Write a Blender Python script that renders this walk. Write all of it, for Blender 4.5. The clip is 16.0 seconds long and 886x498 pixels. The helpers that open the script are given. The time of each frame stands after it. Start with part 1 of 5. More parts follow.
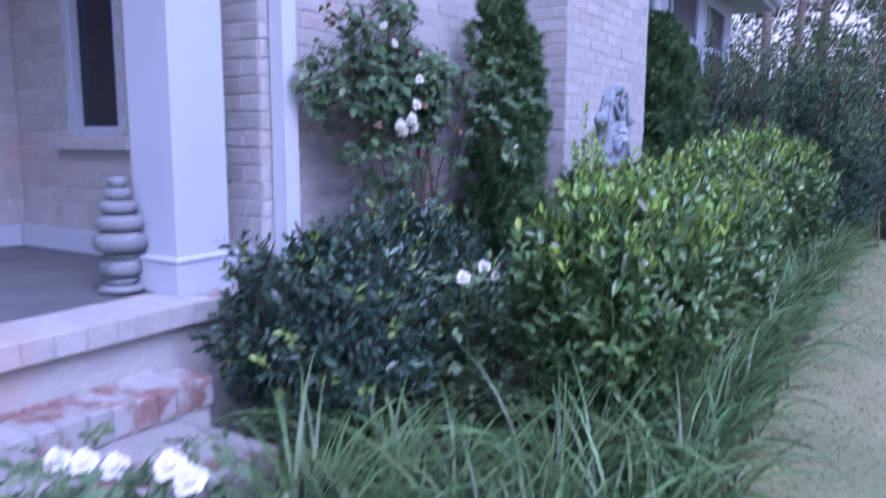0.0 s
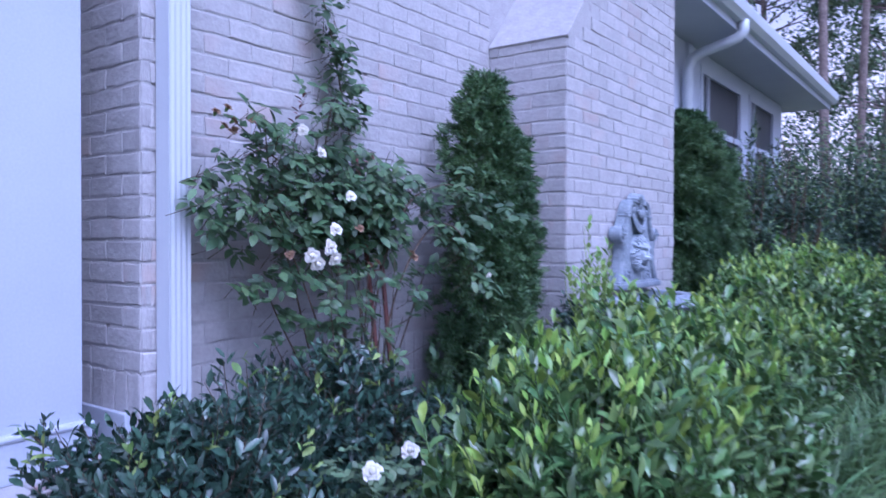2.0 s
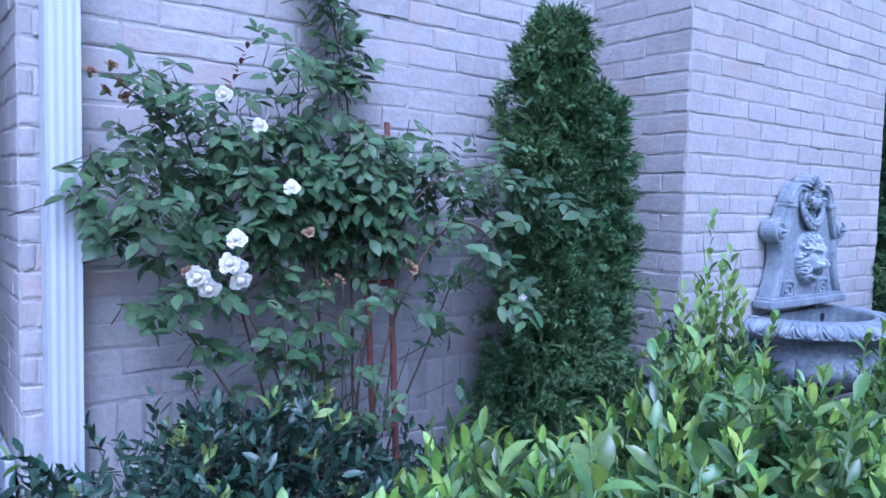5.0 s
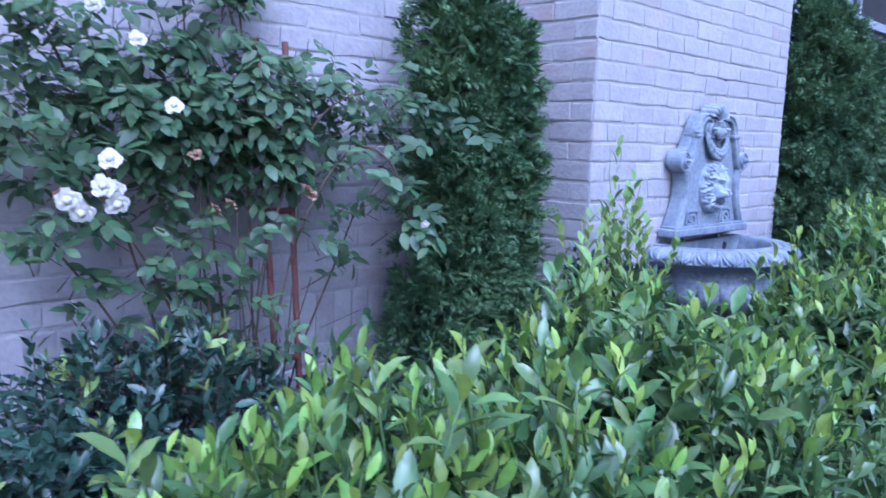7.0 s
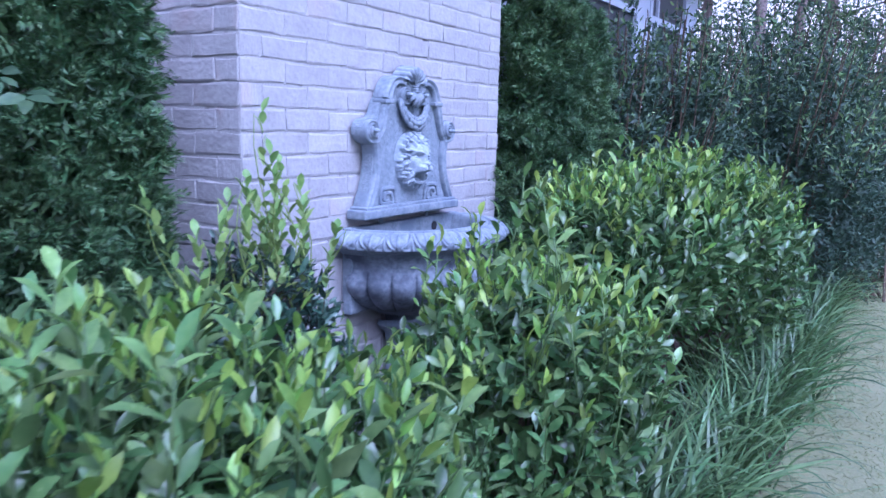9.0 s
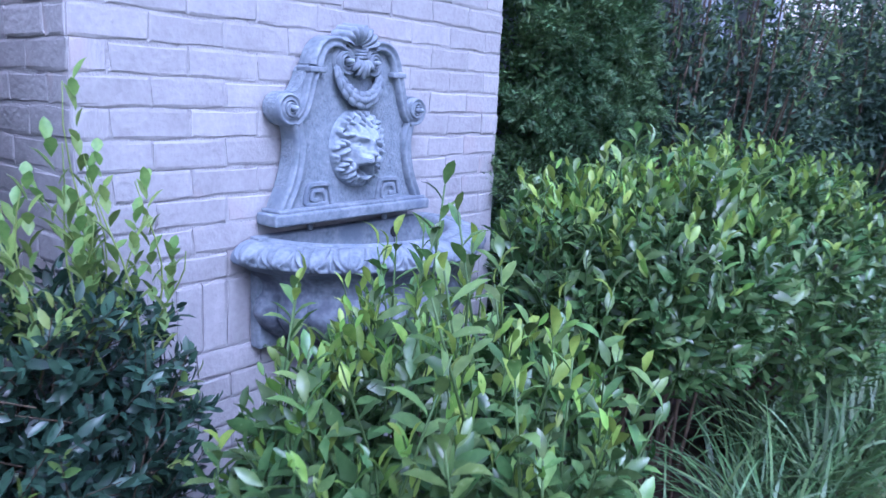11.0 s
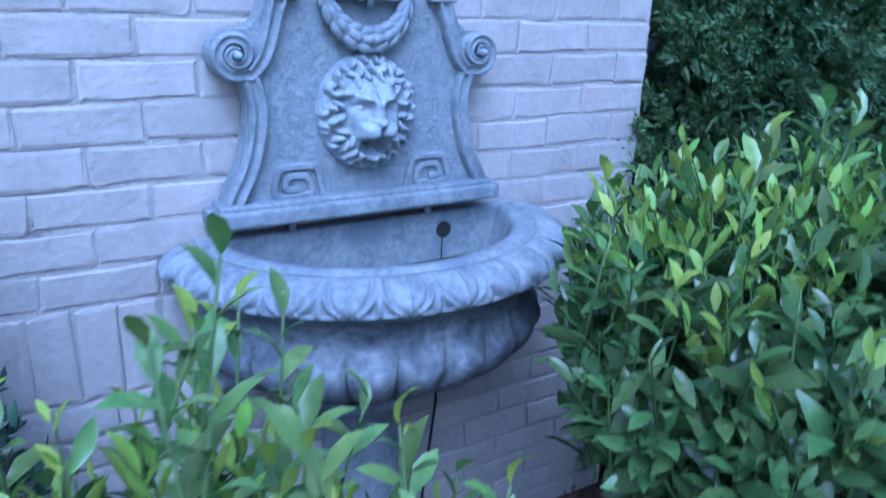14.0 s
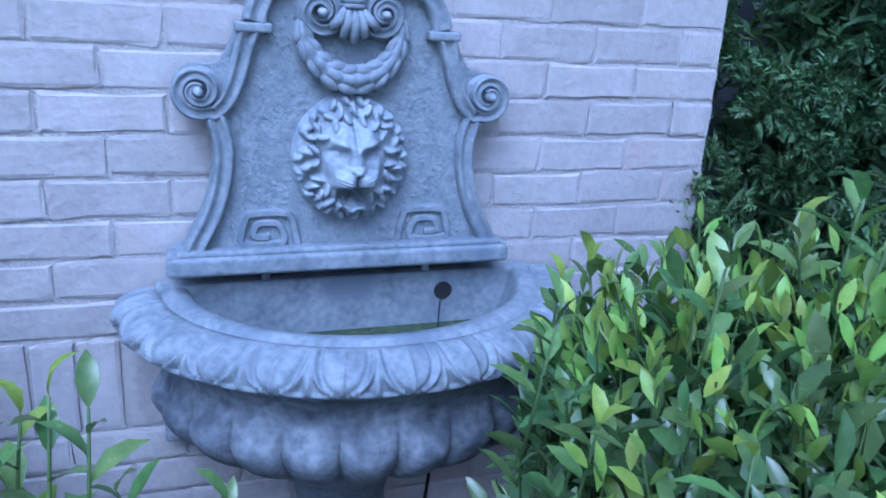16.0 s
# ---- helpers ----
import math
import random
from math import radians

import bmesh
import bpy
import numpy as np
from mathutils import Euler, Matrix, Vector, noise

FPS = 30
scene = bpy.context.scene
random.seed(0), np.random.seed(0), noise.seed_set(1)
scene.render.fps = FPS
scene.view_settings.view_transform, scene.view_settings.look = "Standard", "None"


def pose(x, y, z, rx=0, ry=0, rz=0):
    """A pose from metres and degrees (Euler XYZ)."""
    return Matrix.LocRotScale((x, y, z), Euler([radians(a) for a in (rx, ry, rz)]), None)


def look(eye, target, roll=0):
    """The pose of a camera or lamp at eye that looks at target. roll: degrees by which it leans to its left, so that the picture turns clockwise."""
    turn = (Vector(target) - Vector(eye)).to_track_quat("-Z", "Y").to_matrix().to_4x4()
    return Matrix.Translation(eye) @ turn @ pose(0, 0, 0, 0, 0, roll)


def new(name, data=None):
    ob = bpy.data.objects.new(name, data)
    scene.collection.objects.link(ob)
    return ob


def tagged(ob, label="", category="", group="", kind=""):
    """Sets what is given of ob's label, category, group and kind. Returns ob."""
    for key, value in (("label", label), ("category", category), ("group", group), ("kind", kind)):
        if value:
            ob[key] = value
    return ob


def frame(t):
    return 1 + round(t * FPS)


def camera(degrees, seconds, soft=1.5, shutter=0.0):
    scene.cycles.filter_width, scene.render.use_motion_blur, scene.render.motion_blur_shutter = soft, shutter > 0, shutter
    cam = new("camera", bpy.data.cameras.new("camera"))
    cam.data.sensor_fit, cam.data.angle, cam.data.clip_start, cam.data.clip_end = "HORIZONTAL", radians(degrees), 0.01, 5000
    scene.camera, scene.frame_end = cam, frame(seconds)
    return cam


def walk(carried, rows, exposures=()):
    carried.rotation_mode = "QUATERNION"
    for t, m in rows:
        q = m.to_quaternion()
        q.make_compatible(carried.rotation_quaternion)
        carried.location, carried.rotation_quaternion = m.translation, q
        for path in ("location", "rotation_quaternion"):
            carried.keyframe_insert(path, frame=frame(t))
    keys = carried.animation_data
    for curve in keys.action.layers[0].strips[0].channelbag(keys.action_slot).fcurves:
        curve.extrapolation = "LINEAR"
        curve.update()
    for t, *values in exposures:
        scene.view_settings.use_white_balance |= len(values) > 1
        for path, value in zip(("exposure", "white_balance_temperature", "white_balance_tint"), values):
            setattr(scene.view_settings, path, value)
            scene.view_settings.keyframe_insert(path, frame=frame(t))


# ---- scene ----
cam = camera(62.1, 16.0, 1.5, 0.5)
PATH = [
    (0, (-0.121, 0.454, 1.176), (-1.16, 2.139, 0.887), 0.3),
    (0.5, (-0.184, 0.686, 1.234), (-1.143, 2.438, 1.127), -0.4),
    (1, (-0.174, 0.894, 1.245), (-1.09, 2.67, 1.164), -1.0),
    (1.5, (-0.121, 1.127, 1.283), (-1.168, 2.829, 1.189), -0.9),
    (2, (-0.163, 1.328, 1.293), (-1.347, 2.94, 1.269), 0.1),
    (2.5, (-0.233, 1.551, 1.331), (-1.551, 3.055, 1.348), -0.2),
    (3, (-0.243, 1.824, 1.356), (-1.733, 3.158, 1.378), 0.4),
    (3.2, (-0.247, 1.921, 1.376), (-1.79, 3.193, 1.398), 0.4),
    (5.3, (-0.268, 2.44, 1.425), (-1.849, 3.656, 1.273), 1.4),
    (5.5, (-0.269, 2.452, 1.412), (-1.837, 3.681, 1.246), 1.5),
    (6, (-0.275, 2.462, 1.41), (-1.806, 3.73, 1.2), 1.5),
    (6.5, (-0.268, 2.469, 1.393), (-1.767, 3.769, 1.147), 1.6),
    (7, (-0.252, 2.5, 1.383), (-1.701, 3.847, 1.093), 1.6),
    (7.5, (-0.3, 2.6, 1.353), (-1.703, 3.986, 1.024), 1.6),
    (8, (-0.361, 2.751, 1.377), (-1.671, 4.214, 0.997), 2.3),
    (8.5, (-0.329, 3.018, 1.315), (-1.433, 4.655, 0.997), 1.4),
    (9, (-0.184, 3.201, 1.351), (-1.235, 4.871, 1.021), 1.2),
    (11.3, (-0.276, 4.106, 1.38), (-1.535, 5.605, 0.969), 3.1),
    (11.5, (-0.318, 4.16, 1.392), (-1.605, 5.634, 0.978), 3.5),
    (12, (-0.413, 4.31, 1.414), (-1.732, 5.745, 0.962), 2.6),
    (12.5, (-0.356, 4.528, 1.405), (-1.683, 5.904, 0.817), 3.5),
    (13, (-0.315, 4.649, 1.394), (-1.674, 5.96, 0.735), 4.3),
    (13.5, (-0.424, 4.794, 1.39), (-1.893, 5.968, 0.709), 3.4),
    (14, (-0.478, 4.955, 1.435), (-2.102, 5.929, 0.792), 1.7),
    (14.5, (-0.458, 5.135, 1.457), (-2.199, 5.963, 0.922), 1.6),
    (15, (-0.48, 5.246, 1.468), (-2.315, 5.906, 1.025), 2.4),
    (15.5, (-0.534, 5.292, 1.472), (-2.363, 5.901, 0.937), 3.6),
    (16, (-0.527, 5.309, 1.468), (-2.327, 5.942, 0.869), 3.2),
]
EXPOS = [(0.0, 0.24, 4270, 37), (2.0, 0.21, 4160, 31), (3.0, 0.17, 4040, 20), (5.5, 0.40, 4000, 21), (9.0, 0.51, 4090, 29), (11.8, 0.45, 4150, 23), (12.5, 0.43, 3880, 20), (14.8, 0.08, 3730, 12), (16.0, 0.08, 3870, 15)]
walk(cam, [(t, look(eye, target, roll)) for t, eye, target, roll in PATH], EXPOS)

# ---- world, sun and exposure ----
SUN_EL, SUN_ROT = 53.0, 118.0
world = bpy.data.worlds.new("world")
scene.world = world
world.use_nodes = True
wn = world.node_tree.nodes
sky = wn.new("ShaderNodeTexSky")
sky.sky_type = 'NISHITA'
sky.sun_disc = False
sky.sun_elevation, sky.sun_rotation = radians(SUN_EL), radians(SUN_ROT)
sky.air_density, sky.dust_density, sky.ozone_density = 0.8, 10.0, 0.0
wn["Background"].inputs["Strength"].default_value = 0.15
wl = world.node_tree.links
# pale warm haze low over the horizon, all the way round
way = wn.new("ShaderNodeTexCoord")
split = wn.new("ShaderNodeSeparateXYZ")
low = wn.new("ShaderNodeMapRange")
low.inputs[1].default_value, low.inputs[2].default_value, low.inputs[3].default_value, low.inputs[4].default_value = 0.18, 0.42, 0.85, 0.0
haze = wn.new("ShaderNodeMix")
haze.data_type = 'RGBA'
haze.inputs[7].default_value = (7.8, 6.4, 5.2, 1)
wl.new(way.outputs["Generated"], split.inputs[0])
wl.new(split.outputs[2], low.inputs[0])
wl.new(low.outputs[0], haze.inputs[0])
wl.new(sky.outputs[0], haze.inputs[6])
wl.new(haze.outputs[2], wn["Background"].inputs[0])
sun = new("sun", bpy.data.lights.new("sun", 'SUN'))
sun.data.energy, sun.data.angle, sun.data.color = 0.95, radians(50), (1.0, 0.97, 0.95)
_a, _e = radians(SUN_ROT), radians(SUN_EL)
sun.matrix_world = look((0, 0, 30), (-30 * math.sin(_a) * math.cos(_e), -30 * math.cos(_a) * math.cos(_e), 30 - 30 * math.sin(_e)))


# ---- materials ----
def mk(name, c1, c2, rough=0.6, scale=6.0, fine=60.0, bump=0.2, dist=0.01, rnd="", amt=0.25, hue=0.0, trans=0.0, stain_gap=None, spec=0.5, metal=0.0, coord="Object"):
    m = bpy.data.materials.new(name)
    m.use_nodes = True
    nt = m.node_tree
    n, l = nt.nodes, nt.links
    p = n["Principled BSDF"]
    tc = n.new("ShaderNodeTexCoord")
    big = n.new("ShaderNodeTexNoise")
    big.inputs["Scale"].default_value, big.inputs["Detail"].default_value = scale, 4
    small = n.new("ShaderNodeTexNoise")
    small.inputs["Scale"].default_value, small.inputs["Detail"].default_value = fine, 5
    src = tc.outputs[coord]
    if rnd == "object":
        info = n.new("ShaderNodeObjectInfo")
        shift = n.new("ShaderNodeVectorMath")
        l.new(src, shift.inputs[0])
        l.new(info.outputs["Location"], shift.inputs[1])
        src = shift.outputs[0]
    l.new(src, big.inputs["Vector"])
    l.new(src, small.inputs["Vector"])
    add = n.new("ShaderNodeMath")
    add.operation = 'MULTIPLY_ADD'
    add.inputs[1].default_value = 0.5
    l.new(small.outputs[0], add.inputs[0])
    half = n.new("ShaderNodeMath")
    half.operation = 'MULTIPLY'
    half.inputs[1].default_value = 0.5
    l.new(big.outputs[0], half.inputs[0])
    l.new(half.outputs[0], add.inputs[2])
    ramp = n.new("ShaderNodeValToRGB")
    ramp.color_ramp.elements[0].position, ramp.color_ramp.elements[1].position = 0.36, 0.64
    ramp.color_ramp.elements[0].color, ramp.color_ramp.elements[1].color = (*c1, 1), (*c2, 1)
    l.new(add.outputs[0], ramp.inputs[0])
    col = ramp.outputs[0]
    if stain_gap:
        sn = n.new("ShaderNodeTexNoise")
        sn.inputs["Scale"].default_value, sn.inputs["Detail"].default_value = stain_gap[1], 6
        l.new(src, sn.inputs["Vector"])
        sr = n.new("ShaderNodeValToRGB")
        sr.color_ramp.elements[0].position, sr.color_ramp.elements[1].position = stain_gap[2], stain_gap[2] + 0.12
        l.new(sn.outputs[0], sr.inputs[0])
        mx = n.new("ShaderNodeMix")
        mx.data_type = 'RGBA'
        mx.inputs[7].default_value = (*stain_gap[0], 1)
        l.new(sr.outputs[0], mx.inputs[0])
        l.new(col, mx.inputs[6])
        col = mx.outputs[2]
    if rnd:
        if rnd == "island":
            ro = n.new("ShaderNodeNewGeometry").outputs["Random Per Island"]
        else:
            ro = n.new("ShaderNodeObjectInfo").outputs["Random"]
        mr = n.new("ShaderNodeMapRange")
        mr.inputs[3].default_value, mr.inputs[4].default_value = 1 - amt, 1 + amt
        l.new(ro, mr.inputs[0])
        hs = n.new("ShaderNodeHueSaturation")
        l.new(mr.outputs[0], hs.inputs["Value"])
        if hue:
            wr = n.new("ShaderNodeMath")
            wr.operation = 'FRACT'
            m7 = n.new("ShaderNodeMath")
            m7.operation = 'MULTIPLY'
            m7.inputs[1].default_value = 17.3
            l.new(ro, m7.inputs[0])
            l.new(m7.outputs[0], wr.inputs[0])
            mh = n.new("ShaderNodeMapRange")
            mh.inputs[3].default_value, mh.inputs[4].default_value = 0.5 - hue, 0.5 + hue
            l.new(wr.outputs[0], mh.inputs[0])
            l.new(mh.outputs[0], hs.inputs["Hue"])
        l.new(col, hs.inputs["Color"])
        col = hs.outputs[0]
    l.new(col, p.inputs["Base Color"])
    rr = n.new("ShaderNodeMapRange")
    rr.inputs[3].default_value, rr.inputs[4].default_value = max(0.03, rough - 0.1), min(1, rough + 0.1)
    l.new(small.outputs[0], rr.inputs[0])
    l.new(rr.outputs[0], p.inputs["Roughness"])
    p.inputs["Specular IOR Level"].default_value = spec
    p.inputs["Metallic"].default_value = metal
    if bump:
        b = n.new("ShaderNodeBump")
        b.inputs["Strength"].default_value, b.inputs["Distance"].default_value = bump, dist
        l.new(add.outputs[0], b.inputs["Height"])
        l.new(b.outputs[0], p.inputs["Normal"])
    if trans:
        t = n.new("ShaderNodeBsdfTranslucent")
        l.new(col, t.inputs["Color"])
        ms = n.new("ShaderNodeMixShader")
        ms.inputs[0].default_value = trans
        l.new(p.outputs[0], ms.inputs[1])
        l.new(t.outputs[0], ms.inputs[2])
        l.new(ms.outputs[0], n["Material Output"].inputs["Surface"])
    return m


M_BRICK = mk("white_painted_brick", (0.332, 0.319, 0.313), (0.417, 0.402, 0.398), 0.6, 13, 60, 0.85, 0.008, rnd="object", amt=0.085, stain_gap=((0.385, 0.328, 0.305), 2.2, 0.57))
M_BRICK_J = mk("white_painted_brick_far", (0.332, 0.319, 0.313), (0.417, 0.402, 0.398), 0.6, 13, 60, 0.85, 0.008, rnd="island", amt=0.085, stain_gap=((0.385, 0.328, 0.305), 2.2, 0.57))
# near-black spots put the shade of holes and cracks in the joints into colour
M_MORTAR = mk("painted_mortar", (0.335, 0.322, 0.317), (0.407, 0.395, 0.389), 0.85, 14, 160,  0.9, 0.008, stain_gap=((0.10, 0.085, 0.08), 11.0, 0.64))
M_STEPBRICK = mk("worn_whitewashed_brick", (0.15, 0.085, 0.075), (0.25, 0.16, 0.145), 0.8, 12, 70, 0.5, 0.006, rnd="object", amt=0.1, stain_gap=((0.32, 0.307, 0.307), 9.0, 0.38))
M_TRIM = mk("white_trim_paint", (0.389, 0.414, 0.481), (0.439, 0.464, 0.522), 0.45, 3, 120, 0.06, 0.002)
M_SPOUT = mk("white_aluminium", (0.462, 0.491, 0.529), (0.522, 0.544, 0.574), 0.35, 3, 200, 0.03, 0.001)
M_PORCH = mk("porch_concrete", (0.080, 0.080, 0.087), (0.125, 0.125, 0.132), 0.8, 3, 80, 0.2, 0.004)
M_STONE = mk("fountain_cast_stone", (0.140, 0.165, 0.194), (0.281, 0.309, 0.341), 0.7, 18, 70, 0.55, 0.004, stain_gap=((0.15, 0.175, 0.215), 9.0, 0.55))
M_STONE_BOWL = mk("fountain_weathered_stone", (0.098, 0.114, 0.139), (0.294, 0.318, 0.351), 0.75, 16, 60, 0.55, 0.004, stain_gap=((0.06, 0.07, 0.09), 8.0, 0.50))
M_STONE_ROUGH = mk("fountain_pitted_stone", (0.172, 0.200, 0.230), (0.273, 0.304, 0.335), 0.8, 48, 130, 0.9, 0.011, stain_gap=((0.18, 0.21, 0.25), 6.0, 0.6))
M_STONE_LIGHT = mk("fountain_pale_stone", (0.207, 0.241, 0.278), (0.370, 0.407, 0.444), 0.65, 20, 90, 0.35, 0.003)
M_CAIRN = mk("grey_carved_stone", (0.125, 0.133, 0.148), (0.211, 0.218, 0.242), 0.8, 10, 90, 0.5, 0.008)
M_WATER = mk("green_water", (0.03, 0.05, 0.02), (0.06, 0.08, 0.03), 0.06, 4, 30, 0.05, 0.002)
M_DARK = mk("dark_void", (0.01, 0.01, 0.012), (0.02, 0.02, 0.022), 0.9, 5, 50, 0)
M_GLASS = mk("dark_window_glass", (0.012, 0.014, 0.02), (0.02, 0.022, 0.03), 0.05, 2, 8, 0.0)
M_SCREEN = mk("porch_screen", (0.02, 0.022, 0.026), (0.04, 0.042, 0.05), 0.35, 2, 300, 0.1, 0.002)
M_MULCH = mk("pine_mulch", (0.032, 0.020, 0.014), (0.098, 0.059, 0.042), 0.95, 25, 140, 1.0, 0.03)
M_SOIL = mk("lawn_soil", (0.165, 0.180, 0.085), (0.290, 0.280, 0.155), 0.95, 1.6, 120, 0.3, 0.006)
M_GRASS = mk("dry_lawn_grass", (0.165, 0.205, 0.080), (0.320, 0.315, 0.165), 0.8, 1.5, 20, 0, rnd="island", amt=0.12, hue=0.012, trans=0.25)
# body leaves darkened for inner shade; single crown leaves keep a lighter colour
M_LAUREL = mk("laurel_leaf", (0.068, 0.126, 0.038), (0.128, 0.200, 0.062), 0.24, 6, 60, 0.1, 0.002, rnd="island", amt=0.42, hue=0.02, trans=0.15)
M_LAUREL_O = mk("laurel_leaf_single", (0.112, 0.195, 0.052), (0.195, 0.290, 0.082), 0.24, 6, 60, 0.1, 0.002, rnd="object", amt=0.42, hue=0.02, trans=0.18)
M_YOUNG = mk("young_laurel_leaf", (0.190, 0.320, 0.044), (0.320, 0.445, 0.076), 0.34, 6, 60, 0.05, 0.002, rnd="island", amt=0.4, hue=0.02, trans=0.35)
M_HOLLY = mk("dark_evergreen_leaf", (0.024, 0.050, 0.034), (0.052, 0.094, 0.056), 0.30, 6, 60, 0.1, 0.002, rnd="island", amt=0.5, trans=0.08)
M_ROSELEAF = mk("rose_leaf", (0.042, 0.088, 0.034), (0.093, 0.146, 0.056), 0.5, 6, 60, 0.1, 0.002, rnd="island", amt=0.4, hue=0.015, trans=0.2)
M_PALEROSE = mk("grey_green_rose_leaf", (0.085, 0.135, 0.062), (0.165, 0.225, 0.115), 0.5, 6, 60, 0.1, 0.002, rnd="island", amt=0.35, hue=0.015, trans=0.25)
M_SPROUT = mk("pale_sprout_leaf", (0.175, 0.275, 0.062), (0.325, 0.425, 0.112), 0.45, 6, 60, 0.05, 0.002, rnd="island", amt=0.35, hue=0.02, trans=0.35)
M_THUJA = mk("arborvitae_spray", (0.045, 0.098, 0.036), (0.118, 0.188, 0.062), 0.55, 3, 60, 0.1, 0.002, rnd="island", amt=0.5, hue=0.02, trans=0.15)
M_LIRI = mk("grassy_blade", (0.060, 0.118, 0.038), (0.150, 0.230, 0.082), 0.42, 4, 30, 0, rnd="island", amt=0.5, hue=0.02, trans=0.2)
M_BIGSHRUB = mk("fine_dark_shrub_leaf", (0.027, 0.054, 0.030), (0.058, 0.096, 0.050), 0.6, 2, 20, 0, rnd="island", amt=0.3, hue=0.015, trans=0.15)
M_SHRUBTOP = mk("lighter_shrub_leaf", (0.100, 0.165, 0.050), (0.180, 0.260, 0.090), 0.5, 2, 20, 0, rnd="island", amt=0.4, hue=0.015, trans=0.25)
# brightened leaf colour, with the haze of distance painted into it
M_TREELEAF = mk("tree_leaf", (0.07, 0.11, 0.05), (0.15, 0.19, 0.09), 0.6, 1, 8, 0, rnd="island", amt=0.5, hue=0.02, trans=0.25)
M_STEM = mk("brown_stem", (0.05, 0.035, 0.022), (0.12, 0.085, 0.05), 0.8, 12, 90, 0.4, 0.003)
M_GREENSTEM = mk("green_stem", (0.06, 0.11, 0.03), (0.12, 0.18, 0.05), 0.6, 12, 60, 0.1, 0.002)
M_BARK = mk("pine_bark", (0.10, 0.075, 0.065), (0.24, 0.19, 0.17), 0.9, 5, 22, 0.8, 0.03)
M_RUST = mk("rusty_red_trellis", (0.09, 0.034, 0.026), (0.17, 0.062, 0.045), 0.8, 12, 90, 0.3, 0.003)
M_PETAL = mk("cream_petal", (0.74, 0.70, 0.60), (0.86, 0.84, 0.78), 0.6, 12, 60, 0.05, 0.002, trans=0.25)
M_PETAL_C = mk("buff_petal_heart", (0.55, 0.42, 0.26), (0.75, 0.65, 0.45), 0.6, 12, 60, 0.05, 0.002, trans=0.2)
M_DRYBLOOM = mk("dried_bloom", (0.16, 0.09, 0.05), (0.30, 0.20, 0.12), 0.9, 12, 60, 0.3, 0.003)
M_REDLEAF = mk("young_red_leaf", (0.10, 0.03, 0.03), (0.17, 0.06, 0.05), 0.5, 12, 60, 0.1, 0.002)
M_MUM = mk("yellow_mum", (0.65, 0.42, 0.02), (0.80, 0.60, 0.05), 0.7, 12, 60, 0.2, 0.003, rnd="island", amt=0.2)
M_POT = mk("dark_planter", (0.035, 0.03, 0.035), (0.07, 0.06, 0.07), 0.6, 6, 60, 0.2, 0.004)
M_ROOF = mk("grey_shingle", (0.10, 0.10, 0.11), (0.18, 0.18, 0.19), 0.9, 5, 50, 0.3, 0.01)
M_FARWALL = mk("pale_siding", (0.60, 0.62, 0.64), (0.72, 0.74, 0.76), 0.8, 2, 30, 0.1, 0.01)


# ---- building helpers ----
def mesh_from(name, V, F, mat, smooth=False, mats=None, idx=None):
    me = bpy.data.meshes.new(name)
    me.from_pydata([tuple(v) for v in V], [], [tuple(int(i) for i in f) for f in F])
    for m in (mats or [mat]):
        me.materials.append(m)
    if idx is not None:
        me.polygons.foreach_set("material_index", idx)
    if smooth:
        me.polygons.foreach_set("use_smooth", [True] * len(me.polygons))
    me.update()
    return me


def fast_mesh(name, V, F, mat, smooth=True):
    """Large meshes: V (n,3) array, F (m,3) or (m,4) array."""
    me = bpy.data.meshes.new(name)
    V, F = np.asarray(V, np.float32), np.asarray(F, np.int32)
    k = F.shape[1]
    me.vertices.add(len(V))
    me.vertices.foreach_set("co", V.ravel())
    me.loops.add(F.size)
    me.loops.foreach_set("vertex_index", F.ravel())
    me.polygons.add(len(F))
    me.polygons.foreach_set("loop_start", np.arange(0, F.size, k, dtype=np.int32))
    me.polygons.foreach_set("loop_total", np.full(len(F), k, np.int32))
    me.polygons.foreach_set("use_smooth", np.full(len(F), smooth))
    me.materials.append(mat)
    me.update(calc_edges=True)
    me.validate()
    return me


def hang(name, me, parent=None, label="", m=None):
    ob = new(name, me)
    if parent is not None:
        ob.parent = parent
    if m is not None:
        ob.matrix_basis = m
    if label:
        tagged(ob, label)
    return ob


def part(name, bm, mat, parent, label="", smooth=False):
    me = bpy.data.meshes.new(name)
    bm.normal_update()
    bm.to_mesh(me)
    bm.free()
    me.materials.append(mat)
    if smooth:
        me.polygons.foreach_set("use_smooth", [True] * len(me.polygons))
    return hang(name, me, parent, label)


def empty(name, loc=(0, 0, 0), label="", category="", group="", kind=""):
    ob = new(name)
    ob.location = loc
    ob.empty_display_size = 0.1
    return tagged(ob, label, category, group, kind)


def box(bm, x0, x1, y0, y1, z0, z1, bev=0.0, seg=2):
    r = bmesh.ops.create_cube(bm, size=1)
    vs = r["verts"]
    for v in vs:
        v.co = Vector(((x0 + x1) / 2 + v.co.x * (x1 - x0), (y0 + y1) / 2 + v.co.y * (y1 - y0), (z0 + z1) / 2 + v.co.z * (z1 - z0)))
    if bev:
        es = list({e for v in vs for e in v.link_edges})
        bmesh.ops.bevel(bm, geom=es, offset=bev, segments=seg, affect='EDGES', profile=0.5)
    return bm


def boxpart(name, mat, parent, dims, bev=0.004, label=""):
    return part(name, box(bmesh.new(), *dims, bev), mat, parent, label)


